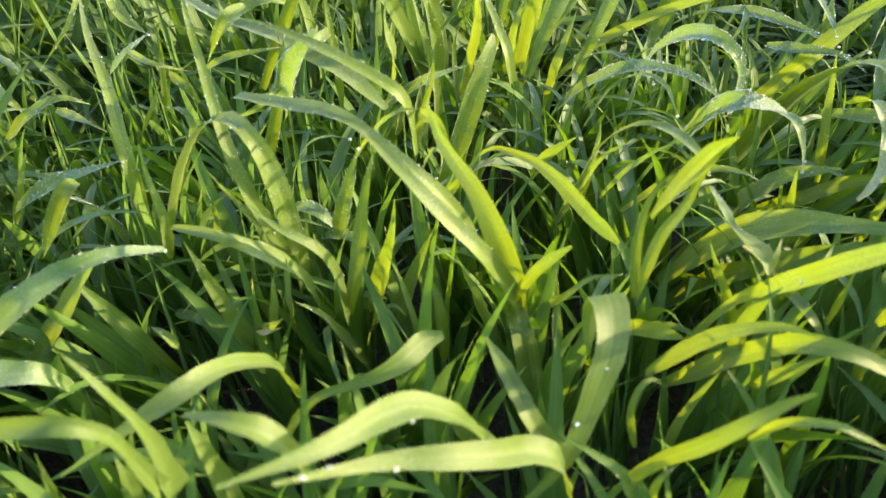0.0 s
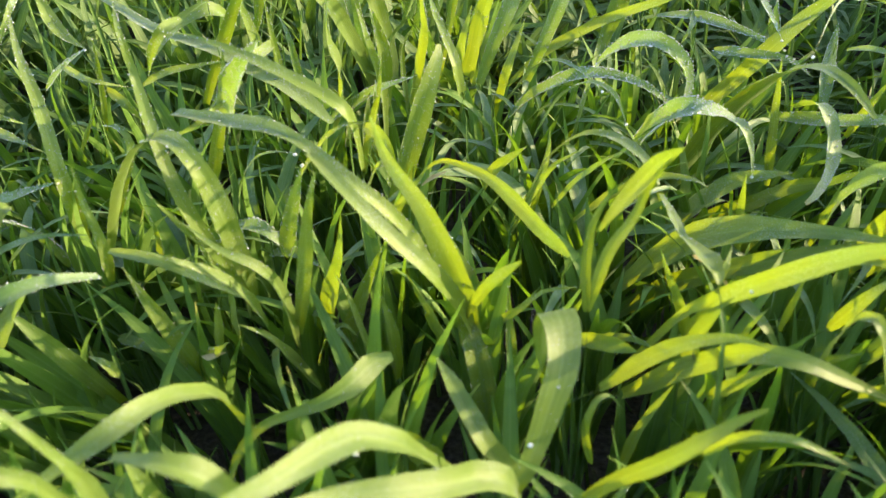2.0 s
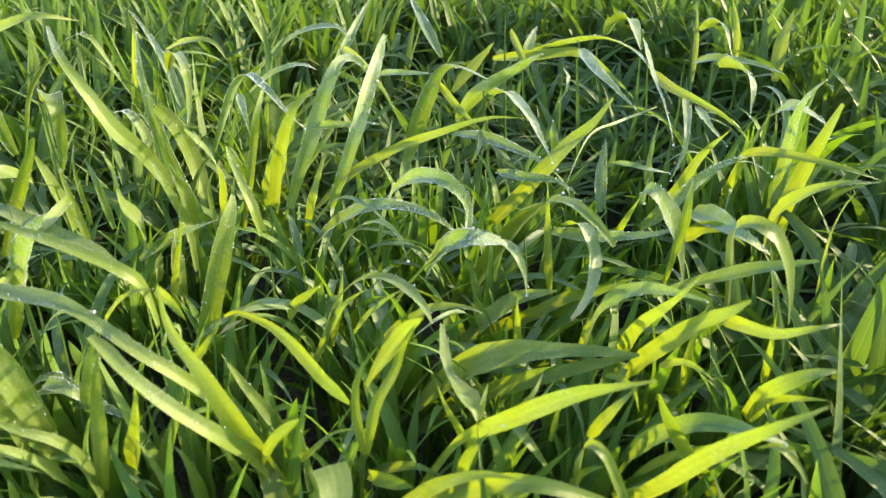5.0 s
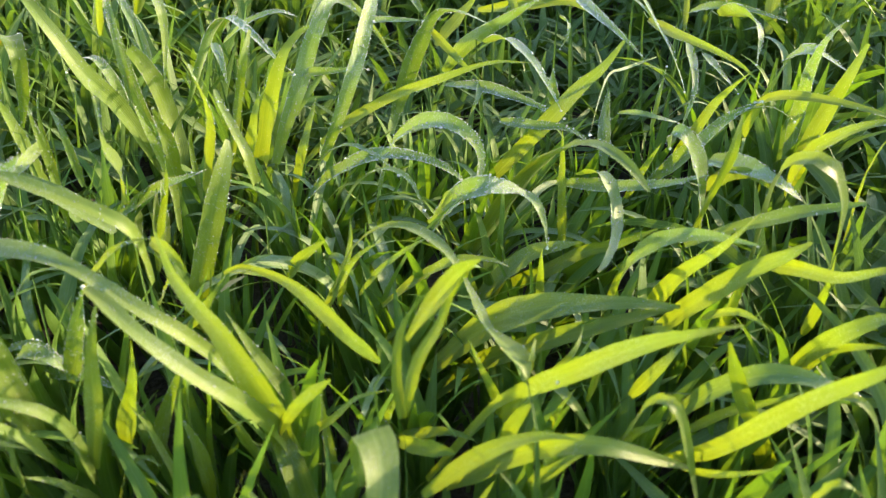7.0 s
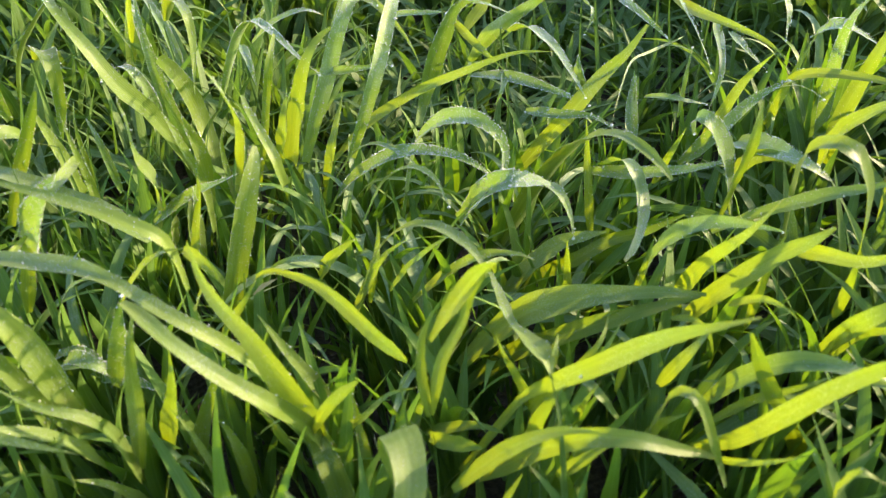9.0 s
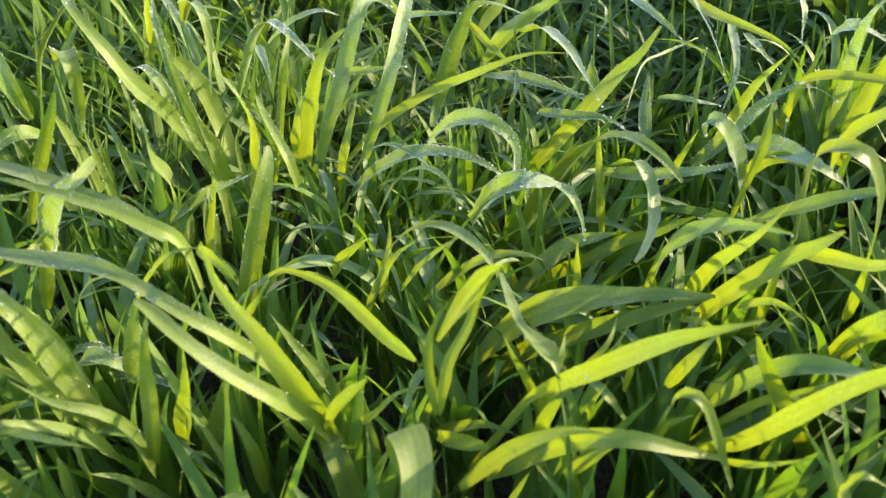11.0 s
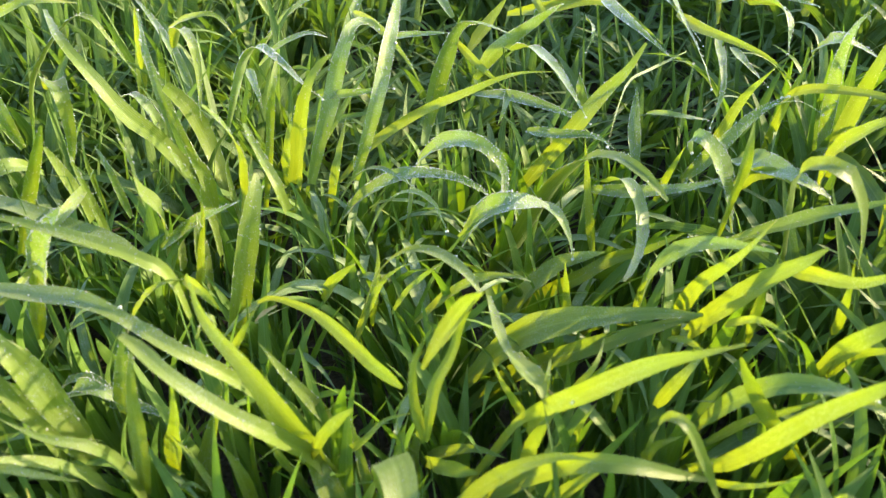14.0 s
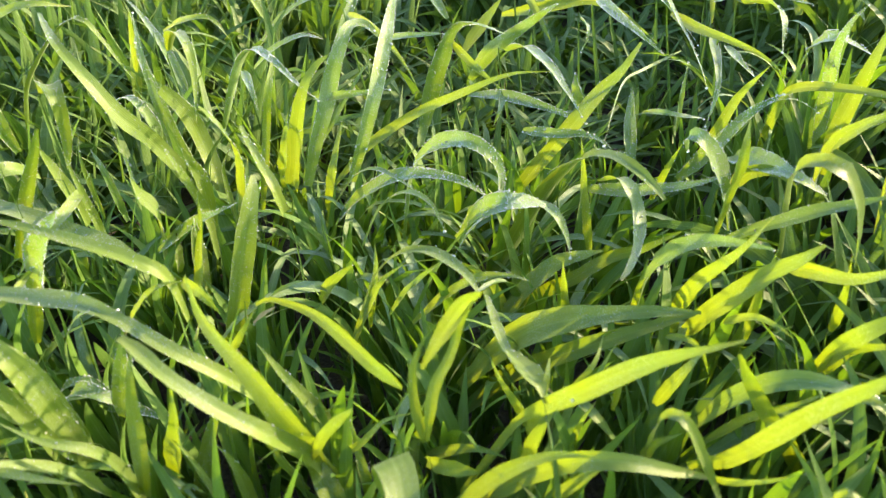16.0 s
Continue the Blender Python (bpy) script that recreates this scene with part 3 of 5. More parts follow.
leaf(plant, "C", 0.0167, 68, (-0.245, 0.765, 0.250), (-0.156, 0.602, 0.260), (-0.098, 0.535, 0.260), (-0.077, 0.515, 0.254), (-0.059, 0.503, 0.248), (-0.043, 0.488, 0.240), (-0.029, 0.476, 0.230), form=(0.43, 0.58, 0.86, 0.88, 0.82, 1, 0.18))
plant = leafy_plant(0.043, 0.379)
leaf(plant, "C", 0.0127, 69, (0.026, 0.403, 0.155), (0.013, 0.369, 0.208), (0.000, 0.361, 0.233), (-0.012, 0.361, 0.247), (-0.025, 0.372, 0.255), (-0.039, 0.384, 0.263), (-0.053, 0.401, 0.263), (-0.068, 0.418, 0.260), (-0.084, 0.433, 0.257), (-0.119, 0.468, 0.250), form=(0.35, 0.57, 0.6, 0.59, 0.65, 0.54, 0.81, 0.94, 1, 0.67))
ob = leaf(plant, "C", 0.0103, 70, (0.047, 0.376, 0.110), (0.036, 0.340, 0.177), (0.020, 0.316, 0.222), (0.006, 0.313, 0.242), (-0.006, 0.316, 0.257), (-0.016, 0.323, 0.268), (-0.025, 0.337, 0.273), (-0.031, 0.344, 0.276), form=(1, 0.89, 0.86, 0.74, 0.77, 0.65, 0.9, 0.21))
large_drop(ob, 0.0222, 0.3195, 0.2188, 0.00106)
leaf(plant, "G", 0.0143, 71, (0.041, 0.372, 0.128), (0.035, 0.336, 0.192), (0.027, 0.324, 0.228), (0.019, 0.329, 0.248), (0.011, 0.342, 0.257), (0.004, 0.359, 0.262), (-0.000, 0.379, 0.265), (-0.003, 0.403, 0.265), form=(0.81, 0.92, 1, 0.78, 0.57, 0.47, 0.32, 0.11))
leaf(plant, "L", 0.0059, 72, (0.033, 0.346, 0.169), (0.043, 0.319, 0.208), (0.051, 0.311, 0.222), (0.059, 0.306, 0.231), form=(0.93, 1, 0.94, 0.15))
leaf(plant, "N", 0.0089, 73, (0.055, 0.407, 0.120), (0.045, 0.406, 0.150), (0.032, 0.402, 0.185), (0.022, 0.405, 0.210))
leaf(plant, "G", 0.0043, 74, (0.049, 0.372, 0.140), (0.063, 0.347, 0.170), (0.077, 0.342, 0.185), (0.093, 0.336, 0.190))
leaf(plant, "N", 0.0070, 75, (0.064, 0.358, 0.090), (0.061, 0.354, 0.140), (0.060, 0.353, 0.185))
leaf(plant, "G", 0.0130, 76, (0.030, 0.374, 0.120), (0.018, 0.372, 0.160), (0.006, 0.368, 0.190))
plant = leafy_plant(0.004, 0.439)
leaf(plant, "G", 0.0098, 77, (0.026, 0.451, 0.205), (0.035, 0.425, 0.223), (0.047, 0.407, 0.227), (0.057, 0.390, 0.228), (0.068, 0.367, 0.225), (0.077, 0.346, 0.220), (0.084, 0.335, 0.216), (0.087, 0.330, 0.214), form=(0.22, 0.3, 0.44, 0.55, 1, 0.79, 0.77, 0.1))
leaf(plant, "L", 0.0054, 78, (-0.001, 0.437, 0.180), (0.013, 0.414, 0.210), (0.027, 0.411, 0.230))
leaf(plant, "C", 0.0082, 79, (-0.012, 0.430, 0.220), (-0.014, 0.419, 0.255), (-0.023, 0.417, 0.270), (-0.059, 0.430, 0.290), (-0.091, 0.447, 0.300), (-0.110, 0.461, 0.300))
plant = leafy_plant(-0.061, 0.396)
leaf(plant, "C", 0.0087, 80, (-0.061, 0.395, 0.132), (-0.051, 0.373, 0.176), (-0.043, 0.360, 0.213), (-0.039, 0.355, 0.233), (-0.034, 0.351, 0.252), (-0.030, 0.351, 0.263), form=(0.6, 0.9, 1, 0.64, 0.35, 0.09))
leaf(plant, "G", 0.0146, 81, (-0.051, 0.417, 0.100), (-0.037, 0.395, 0.160), (-0.028, 0.381, 0.195), (-0.024, 0.382, 0.220))
leaf(plant, "C", 0.0082, 82, (-0.061, 0.387, 0.130), (-0.061, 0.371, 0.180), (-0.068, 0.362, 0.205), (-0.085, 0.360, 0.220), (-0.101, 0.365, 0.235))
leaf(plant, "L", 0.0089, 83, (-0.078, 0.396, 0.140), (-0.081, 0.373, 0.180), (-0.092, 0.361, 0.205), (-0.105, 0.353, 0.220), (-0.117, 0.349, 0.230))
leaf(plant, "C", 0.0057, 84, (-0.050, 0.380, 0.120), (-0.040, 0.369, 0.150), (-0.030, 0.364, 0.160), (-0.023, 0.364, 0.150))
leaf(plant, "N", 0.0109, 85, (-0.040, 0.416, 0.090), (-0.022, 0.413, 0.140), (-0.005, 0.409, 0.180))
leaf(plant, "G", 0.0101, 86, (-0.094, 0.391, 0.130), (-0.089, 0.376, 0.170), (-0.084, 0.361, 0.200))
leaf(plant, "C", 0.0075, 87, (-0.052, 0.381, 0.100), (-0.063, 0.371, 0.135), (-0.072, 0.362, 0.160), (-0.083, 0.355, 0.175))
plant = leafy_plant(-0.093, 0.449)
leaf(plant, "N", 0.0107, 88, (-0.067, 0.439, 0.160), (-0.055, 0.428, 0.200), (-0.045, 0.425, 0.230))
leaf(plant, "C", 0.0084, 89, (-0.091, 0.428, 0.136), (-0.097, 0.412, 0.174), (-0.106, 0.406, 0.208), (-0.114, 0.410, 0.236), (-0.122, 0.427, 0.260), (-0.130, 0.449, 0.283), (-0.132, 0.451, 0.307), (-0.140, 0.485, 0.319))
leaf(plant, "C", 0.0144, 90, (-0.096, 0.442, 0.119), (-0.092, 0.428, 0.163), (-0.092, 0.417, 0.202), (-0.094, 0.411, 0.228), (-0.099, 0.409, 0.243), (-0.111, 0.415, 0.257), form=(0.88, 1, 0.84, 0.81, 0.6, 0.21))
leaf(plant, "C", 0.0093, 91, (-0.111, 0.444, 0.130), (-0.115, 0.444, 0.170), (-0.119, 0.435, 0.205), (-0.124, 0.430, 0.230))
leaf(plant, "C", 0.0053, 92, (-0.095, 0.432, 0.158), (-0.115, 0.418, 0.197), (-0.130, 0.410, 0.231))
leaf(plant, "N", 0.0116, 93, (-0.101, 0.475, 0.158), (-0.088, 0.457, 0.174), (-0.075, 0.446, 0.174), (-0.067, 0.450, 0.158))
leaf(plant, "C", 0.0040, 94, (-0.093, 0.481, 0.248), (-0.103, 0.454, 0.248), (-0.123, 0.464, 0.236))
plant = leafy_plant(-0.104, 0.507)
leaf(plant, "N", 0.0095, 95, (-0.121, 0.516, 0.130), (-0.105, 0.499, 0.150), (-0.086, 0.481, 0.160), (-0.073, 0.470, 0.150))
leaf(plant, "L", 0.0068, 96, (-0.110, 0.501, 0.295), (-0.117, 0.484, 0.295), (-0.127, 0.487, 0.283), (-0.137, 0.501, 0.265))
leaf(plant, "N", 0.0099, 97, (-0.085, 0.490, 0.130), (-0.062, 0.455, 0.150), (-0.043, 0.435, 0.150))
leaf(plant, "N", 0.0049, 98, (-0.107, 0.520, 0.147), (-0.097, 0.504, 0.180), (-0.084, 0.492, 0.202), (-0.069, 0.477, 0.214), (-0.054, 0.472, 0.214))
leaf(plant, "N", 0.0223, 99, (-0.098, 0.507, 0.220), (-0.088, 0.486, 0.250), (-0.075, 0.469, 0.275), (-0.062, 0.465, 0.290))
plant = leafy_plant(0.094, 0.300)
leaf(plant, "g", 0.0082, 100, (0.093, 0.302, 0.246), (0.099, 0.301, 0.256), (0.107, 0.299, 0.268), (0.114, 0.293, 0.282), (0.119, 0.281, 0.294))
leaf(plant, "C", 0.0050, 101, (0.089, 0.304, 0.200), (0.086, 0.297, 0.233), (0.087, 0.293, 0.255), (0.093, 0.294, 0.267), (0.103, 0.293, 0.278))
leaf(plant, "C", 0.0062, 102, (0.090, 0.304, 0.200), (0.096, 0.300, 0.234), (0.107, 0.300, 0.253), (0.112, 0.297, 0.270), (0.116, 0.283, 0.291))
leaf(plant, "G", 0.0080, 103, (0.092, 0.320, 0.170), (0.096, 0.307, 0.178), (0.102, 0.295, 0.185), (0.110, 0.289, 0.185), form=(0.66, 1, 1, 0.13))
leaf(plant, "G", 0.0066, 104, (0.106, 0.289, 0.100), (0.115, 0.285, 0.140), (0.127, 0.281, 0.170))
leaf(plant, "G", 0.0081, 105, (0.092, 0.283, 0.170), (0.106, 0.275, 0.190), (0.120, 0.265, 0.208), (0.138, 0.257, 0.216), (0.154, 0.251, 0.213))
plant = leafy_plant(0.031, 0.251)
ob = leaf(plant, "C", 0.0266, 106, (0.027, 0.227, 0.155), (0.036, 0.229, 0.163), (0.047, 0.233, 0.178), (0.054, 0.239, 0.190), (0.060, 0.245, 0.203), (0.066, 0.253, 0.214), (0.069, 0.264, 0.220), (0.069, 0.273, 0.226), (0.068, 0.276, 0.225), (0.066, 0.282, 0.215), (0.065, 0.287, 0.200), (0.066, 0.293, 0.175), form=(0.1, 0.21, 0.35, 0.39, 0.48, 0.54, 0.6, 0.74, 0.7, 0.46, 0.3, 0.04), keel=0.12)
large_drop(ob, 0.0499, 0.2364, 0.1890, 0.00115)
large_drop(ob, 0.0639, 0.2486, 0.2078, 0.00082)
ob = leaf(plant, "L", 0.0107, 107, (0.019, 0.244, 0.167), (0.009, 0.230, 0.194), (-0.001, 0.209, 0.228), (-0.013, 0.201, 0.242), (-0.023, 0.189, 0.251), (-0.036, 0.171, 0.260), (-0.048, 0.160, 0.265), (-0.066, 0.148, 0.270), form=(0.57, 0.78, 0.9, 0.98, 1, 0.72, 0.41, 0.04))
large_drop(ob, -0.0447, 0.1558, 0.2621, 0.00091)
large_drop(ob, -0.0380, 0.1616, 0.2591, 0.00070)
large_drop(ob, -0.0147, 0.1918, 0.2445, 0.00091)
ob = leaf(plant, "L", 0.0126, 108, (0.049, 0.248, 0.131), (0.038, 0.213, 0.195), (0.027, 0.209, 0.206), (0.013, 0.196, 0.220), (-0.004, 0.186, 0.232), (-0.021, 0.181, 0.238), (-0.037, 0.171, 0.247), (-0.054, 0.157, 0.259), form=(0.57, 1, 0.9, 0.79, 0.76, 0.53, 0.28, 0.07))
large_drop(ob, -0.0208, 0.1786, 0.2366, 0.00115)
leaf(plant, "C", 0.0105, 109, (0.044, 0.250, 0.157), (0.038, 0.251, 0.167), (0.030, 0.256, 0.182), (0.023, 0.273, 0.191), (0.017, 0.289, 0.195), form=(0.9, 1, 0.88, 0.8, 0.11))
leaf(plant, "G", 0.0142, 110, (0.013, 0.277, 0.140), (0.001, 0.265, 0.170), (-0.012, 0.271, 0.180))
plant = leafy_plant(-0.059, 0.207)
leaf(plant, "L", 0.0111, 111, (-0.056, 0.203, 0.208), (-0.054, 0.185, 0.240), (-0.060, 0.182, 0.253), (-0.072, 0.183, 0.260), (-0.088, 0.191, 0.256), form=(0.34, 0.67, 1, 0.55, 0.24))
plant = leafy_plant(-0.123, 0.236)
leaf(plant, "L", 0.0182, 112, (-0.122, 0.231, 0.168), (-0.115, 0.217, 0.213), (-0.114, 0.210, 0.236), (-0.118, 0.206, 0.254), (-0.123, 0.207, 0.263), (-0.128, 0.208, 0.270), form=(1, 0.53, 0.24, 0.17, 0.15, 0.03))
leaf(plant, "C", 0.0117, 113, (-0.119, 0.217, 0.190), (-0.116, 0.201, 0.228), (-0.116, 0.192, 0.249), (-0.125, 0.186, 0.260), (-0.145, 0.192, 0.255), (-0.174, 0.208, 0.240), form=(1, 0.46, 0.45, 0.59, 0.58, 0.5))
leaf(plant, "C", 0.0092, 114, (-0.145, 0.239, 0.150), (-0.137, 0.229, 0.185), (-0.138, 0.229, 0.200))
leaf(plant, "C", 0.0123, 115, (-0.108, 0.256, 0.129), (-0.109, 0.252, 0.155), (-0.110, 0.246, 0.184), (-0.112, 0.244, 0.201), form=(1, 0.82, 0.55, 0.06))
plant = leafy_plant(-0.082, 0.286)
leaf(plant, "S", 0.0115, 116, (-0.079, 0.299, 0.158), (-0.079, 0.275, 0.199), (-0.085, 0.260, 0.216), (-0.093, 0.241, 0.230), (-0.100, 0.228, 0.234), (-0.110, 0.222, 0.231), (-0.124, 0.218, 0.224), (-0.139, 0.217, 0.214), (-0.156, 0.220, 0.200), form=(1, 0.99, 0.85, 0.65, 0.86, 0.84, 0.41, 0.2, 0.07))
leaf(plant, "L", 0.0116, 117, (-0.086, 0.273, 0.141), (-0.076, 0.270, 0.167), (-0.063, 0.270, 0.183), (-0.048, 0.267, 0.192), (-0.035, 0.267, 0.196), (-0.022, 0.273, 0.199), (-0.012, 0.285, 0.199), (-0.003, 0.290, 0.198), form=(0.17, 0.35, 0.35, 0.39, 0.54, 0.82, 1, 0.25))
plant = leafy_plant(0.074, 0.221)
leaf(plant, "G", 0.0069, 118, (0.067, 0.220, 0.170), (0.077, 0.209, 0.195), (0.089, 0.198, 0.215), (0.101, 0.193, 0.230), (0.114, 0.194, 0.237), (0.122, 0.194, 0.240), form=(0.67, 0.79, 1, 0.78, 0.48, 0.11))
leaf(plant, "C", 0.0088, 119, (0.074, 0.223, 0.150), (0.063, 0.211, 0.185), (0.058, 0.212, 0.190))
leaf(plant, "G", 0.0048, 120, (0.079, 0.222, 0.150), (0.080, 0.216, 0.175), (0.088, 0.219, 0.180))
plant = leafy_plant(0.084, 0.265)
leaf(plant, "C", 0.0040, 121, (0.084, 0.265, 0.140), (0.079, 0.259, 0.170), (0.083, 0.260, 0.185), (0.090, 0.263, 0.185), (0.097, 0.263, 0.175))
plant = leafy_plant(0.120, 0.229)
leaf(plant, "G", 0.0039, 122, (0.120, 0.229, 0.180), (0.125, 0.214, 0.205), (0.139, 0.207, 0.210), (0.150, 0.205, 0.205), (0.168, 0.207, 0.190))
plant = leafy_plant(0.147, 0.297)
leaf(plant, "G", 0.0067, 123, (0.148, 0.289, 0.150), (0.158, 0.278, 0.170), (0.173, 0.274, 0.180))
leaf(plant, "C", 0.0153, 124, (0.147, 0.294, 0.215), (0.148, 0.298, 0.217), (0.146, 0.306, 0.220), (0.145, 0.318, 0.219), (0.144, 0.334, 0.216), (0.148, 0.357, 0.212), (0.163, 0.418, 0.190), form=(0.05, 0.43, 1, 0.65, 0.29, 0.47, 0.14))
leaf(plant, "C", 0.0037, 125, (0.150, 0.300, 0.210), (0.153, 0.302, 0.220), (0.158, 0.309, 0.225))
leaf(plant, "G", 0.0095, 126, (0.141, 0.303, 0.160), (0.139, 0.290, 0.190), (0.143, 0.284, 0.208), (0.150, 0.283, 0.216))
plant = leafy_plant(-0.209, 0.312)
leaf(plant, "W", 0.0194, 127, (-0.227, 0.311, 0.195), (-0.213, 0.310, 0.210), (-0.189, 0.306, 0.228), (-0.169, 0.305, 0.240), (-0.152, 0.316, 0.240), (-0.135, 0.332, 0.230), form=(1, 0.8, 0.79, 0.58, 0.38, 0.19))
leaf(plant, "W", 0.0124, 128, (-0.196, 0.315, 0.160), (-0.190, 0.288, 0.194), (-0.206, 0.284, 0.200), (-0.220, 0.283, 0.203), form=(0.37, 0.85, 1, 0.73))
plant = leafy_plant(-0.157, 0.373)
leaf(plant, "C", 0.0065, 129, (-0.146, 0.379, 0.214), (-0.114, 0.356, 0.219), (-0.092, 0.350, 0.208), (-0.075, 0.354, 0.191))
leaf(plant, "S", 0.0107, 130, (-0.173, 0.388, 0.100), (-0.179, 0.372, 0.140), (-0.188, 0.364, 0.170), (-0.197, 0.362, 0.190), form=(0.75, 1, 0.93, 0.31))
leaf(plant, "L", 0.0067, 131, (-0.153, 0.354, 0.150), (-0.156, 0.348, 0.165), (-0.162, 0.349, 0.170))
plant = leafy_plant(-0.217, 0.518)
leaf(plant, "C", 0.0093, 132, (-0.211, 0.505, 0.136), (-0.200, 0.478, 0.185), (-0.195, 0.466, 0.225), (-0.203, 0.489, 0.254), (-0.220, 0.525, 0.277), (-0.235, 0.570, 0.295))
leaf(plant, "C", 0.0083, 133, (-0.197, 0.523, 0.147), (-0.165, 0.478, 0.202), (-0.149, 0.465, 0.231), (-0.154, 0.471, 0.242), (-0.173, 0.493, 0.236))
leaf(plant, "N", 0.0209, 134, (-0.242, 0.527, 0.114), (-0.248, 0.507, 0.158), (-0.253, 0.486, 0.180))
plant = leafy_plant(-0.172, 0.452)
leaf(plant, "C", 0.0073, 135, (-0.181, 0.451, 0.147), (-0.162, 0.411, 0.202), (-0.162, 0.406, 0.231), (-0.161, 0.405, 0.254))
leaf(plant, "N", 0.0134, 136, (-0.181, 0.472, 0.158), (-0.158, 0.446, 0.208), (-0.133, 0.428, 0.247), (-0.114, 0.413, 0.260), (-0.099, 0.394, 0.260), (-0.091, 0.391, 0.242), (-0.087, 0.394, 0.214), (-0.088, 0.415, 0.169), form=(0.85, 0.88, 0.91, 0.87, 0.58, 0.87, 1, 0.78))
leaf(plant, "G", 0.0111, 137, (-0.148, 0.460, 0.147), (-0.142, 0.449, 0.180), (-0.144, 0.444, 0.202))
leaf(plant, "N", 0.0074, 138, (-0.178, 0.427, 0.120), (-0.152, 0.396, 0.135), (-0.136, 0.393, 0.120))
plant = leafy_plant(-0.355, 0.933)
leaf(plant, "L", 0.0088, 139, (-0.355, 0.933, 0.236), (-0.264, 0.649, 0.277), (-0.267, 0.612, 0.260), (-0.291, 0.624, 0.236), (-0.315, 0.639, 0.214))
plant = leafy_plant(-0.346, 0.624)
leaf(plant, "C", 0.0052, 140, (-0.339, 0.626, 0.236), (-0.289, 0.554, 0.248), (-0.279, 0.546, 0.236), (-0.282, 0.556, 0.219))
leaf(plant, "C", 0.0102, 141, (-0.352, 0.623, 0.214), (-0.320, 0.586, 0.214), (-0.315, 0.595, 0.197))
plant = leafy_plant(-0.302, 0.566)
leaf(plant, "C", 0.0099, 142, (-0.318, 0.561, 0.191), (-0.283, 0.540, 0.219), (-0.256, 0.535, 0.231), (-0.242, 0.548, 0.219))
leaf(plant, "G", 0.0121, 143, (-0.287, 0.571, 0.147), (-0.280, 0.558, 0.180), (-0.277, 0.551, 0.214))
plant = leafy_plant(-0.292, 0.492)
leaf(plant, "N", 0.0121, 144, (-0.292, 0.492, 0.169), (-0.261, 0.478, 0.191), (-0.228, 0.462, 0.208), (-0.198, 0.465, 0.214))
plant = leafy_plant(-0.219, 0.441)
leaf(plant, "L", 0.0102, 145, (-0.219, 0.441, 0.214), (-0.218, 0.422, 0.219), (-0.234, 0.427, 0.197), (-0.260, 0.446, 0.158))
plant = leafy_plant(-0.299, 0.612)
leaf(plant, "C", 0.0075, 146, (-0.299, 0.612, 0.191), (-0.250, 0.546, 0.208), (-0.230, 0.535, 0.202))
plant = leafy_plant(-0.272, 0.713)
leaf(plant, "C", 0.0113, 147, (-0.272, 0.713, 0.260), (-0.259, 0.700, 0.236), (-0.235, 0.679, 0.225))
plant = leafy_plant(0.173, 0.345)
leaf(plant, "G", 0.0072, 148, (0.168, 0.364, 0.120), (0.154, 0.346, 0.160), (0.144, 0.345, 0.185), (0.141, 0.355, 0.198))
leaf(plant, "L", 0.0042, 149, (0.181, 0.343, 0.160), (0.184, 0.333, 0.180), (0.194, 0.333, 0.190), (0.208, 0.349, 0.194))
leaf(plant, "N", 0.0071, 150, (0.185, 0.352, 0.160), (0.183, 0.324, 0.170), (0.190, 0.314, 0.160), (0.200, 0.312, 0.140))
leaf(plant, "G", 0.0049, 151, (0.177, 0.332, 0.130), (0.175, 0.312, 0.170), (0.183, 0.310, 0.185))
leaf(plant, "G", 0.0081, 152, (0.154, 0.336, 0.150), (0.154, 0.312, 0.185), (0.164, 0.304, 0.200))
plant = leafy_plant(0.297, 0.262)
leaf(plant, "C", 0.0055, 153, (0.297, 0.262, 0.180), (0.291, 0.243, 0.200), (0.297, 0.236, 0.195), (0.309, 0.235, 0.175))
plant = leafy_plant(0.234, 0.202)
leaf(plant, "L", 0.0093, 154, (0.234, 0.202, 0.190), (0.225, 0.187, 0.225), (0.235, 0.182, 0.220))
plant = leafy_plant(0.528, 0.807)
leaf(plant, "G", 0.0105, 155, (0.528, 0.807, 0.205), (0.490, 0.704, 0.223), (0.490, 0.648, 0.225), (0.497, 0.607, 0.220), (0.505, 0.580, 0.205))
plant = leafy_plant(0.555, 0.879)
leaf(plant, "C", 0.0115, 156, (0.555, 0.879, 0.220), (0.493, 0.747, 0.225), (0.468, 0.679, 0.220), (0.453, 0.635, 0.210), (0.442, 0.608, 0.203))
plant = leafy_plant(0.497, 0.601)
leaf(plant, "G", 0.0080, 157, (0.497, 0.601, 0.130), (0.483, 0.568, 0.180), (0.484, 0.551, 0.220), (0.500, 0.553, 0.245))
plant = leafy_plant(0.459, 0.563)
leaf(plant, "G", 0.0077, 158, (0.470, 0.557, 0.200), (0.468, 0.523, 0.225), (0.485, 0.493, 0.230), (0.511, 0.473, 0.225), (0.548, 0.465, 0.210))
leaf(plant, "C", 0.0066, 159, (0.448, 0.569, 0.170), (0.456, 0.550, 0.200), (0.464, 0.526, 0.215), (0.473, 0.505, 0.210))
plant = leafy_plant(0.525, 0.550)
leaf(plant, "G", 0.0140, 160, (0.513, 0.534, 0.132), (0.511, 0.524, 0.176), (0.517, 0.518, 0.209), (0.522, 0.510, 0.238), (0.532, 0.509, 0.263), form=(0.74, 1, 0.87, 0.65, 0.2))
leaf(plant, "N", 0.0130, 161, (0.533, 0.567, 0.130), (0.537, 0.569, 0.180), (0.528, 0.556, 0.230), (0.531, 0.550, 0.255), (0.546, 0.548, 0.270))
plant = leafy_plant(0.467, 0.491)
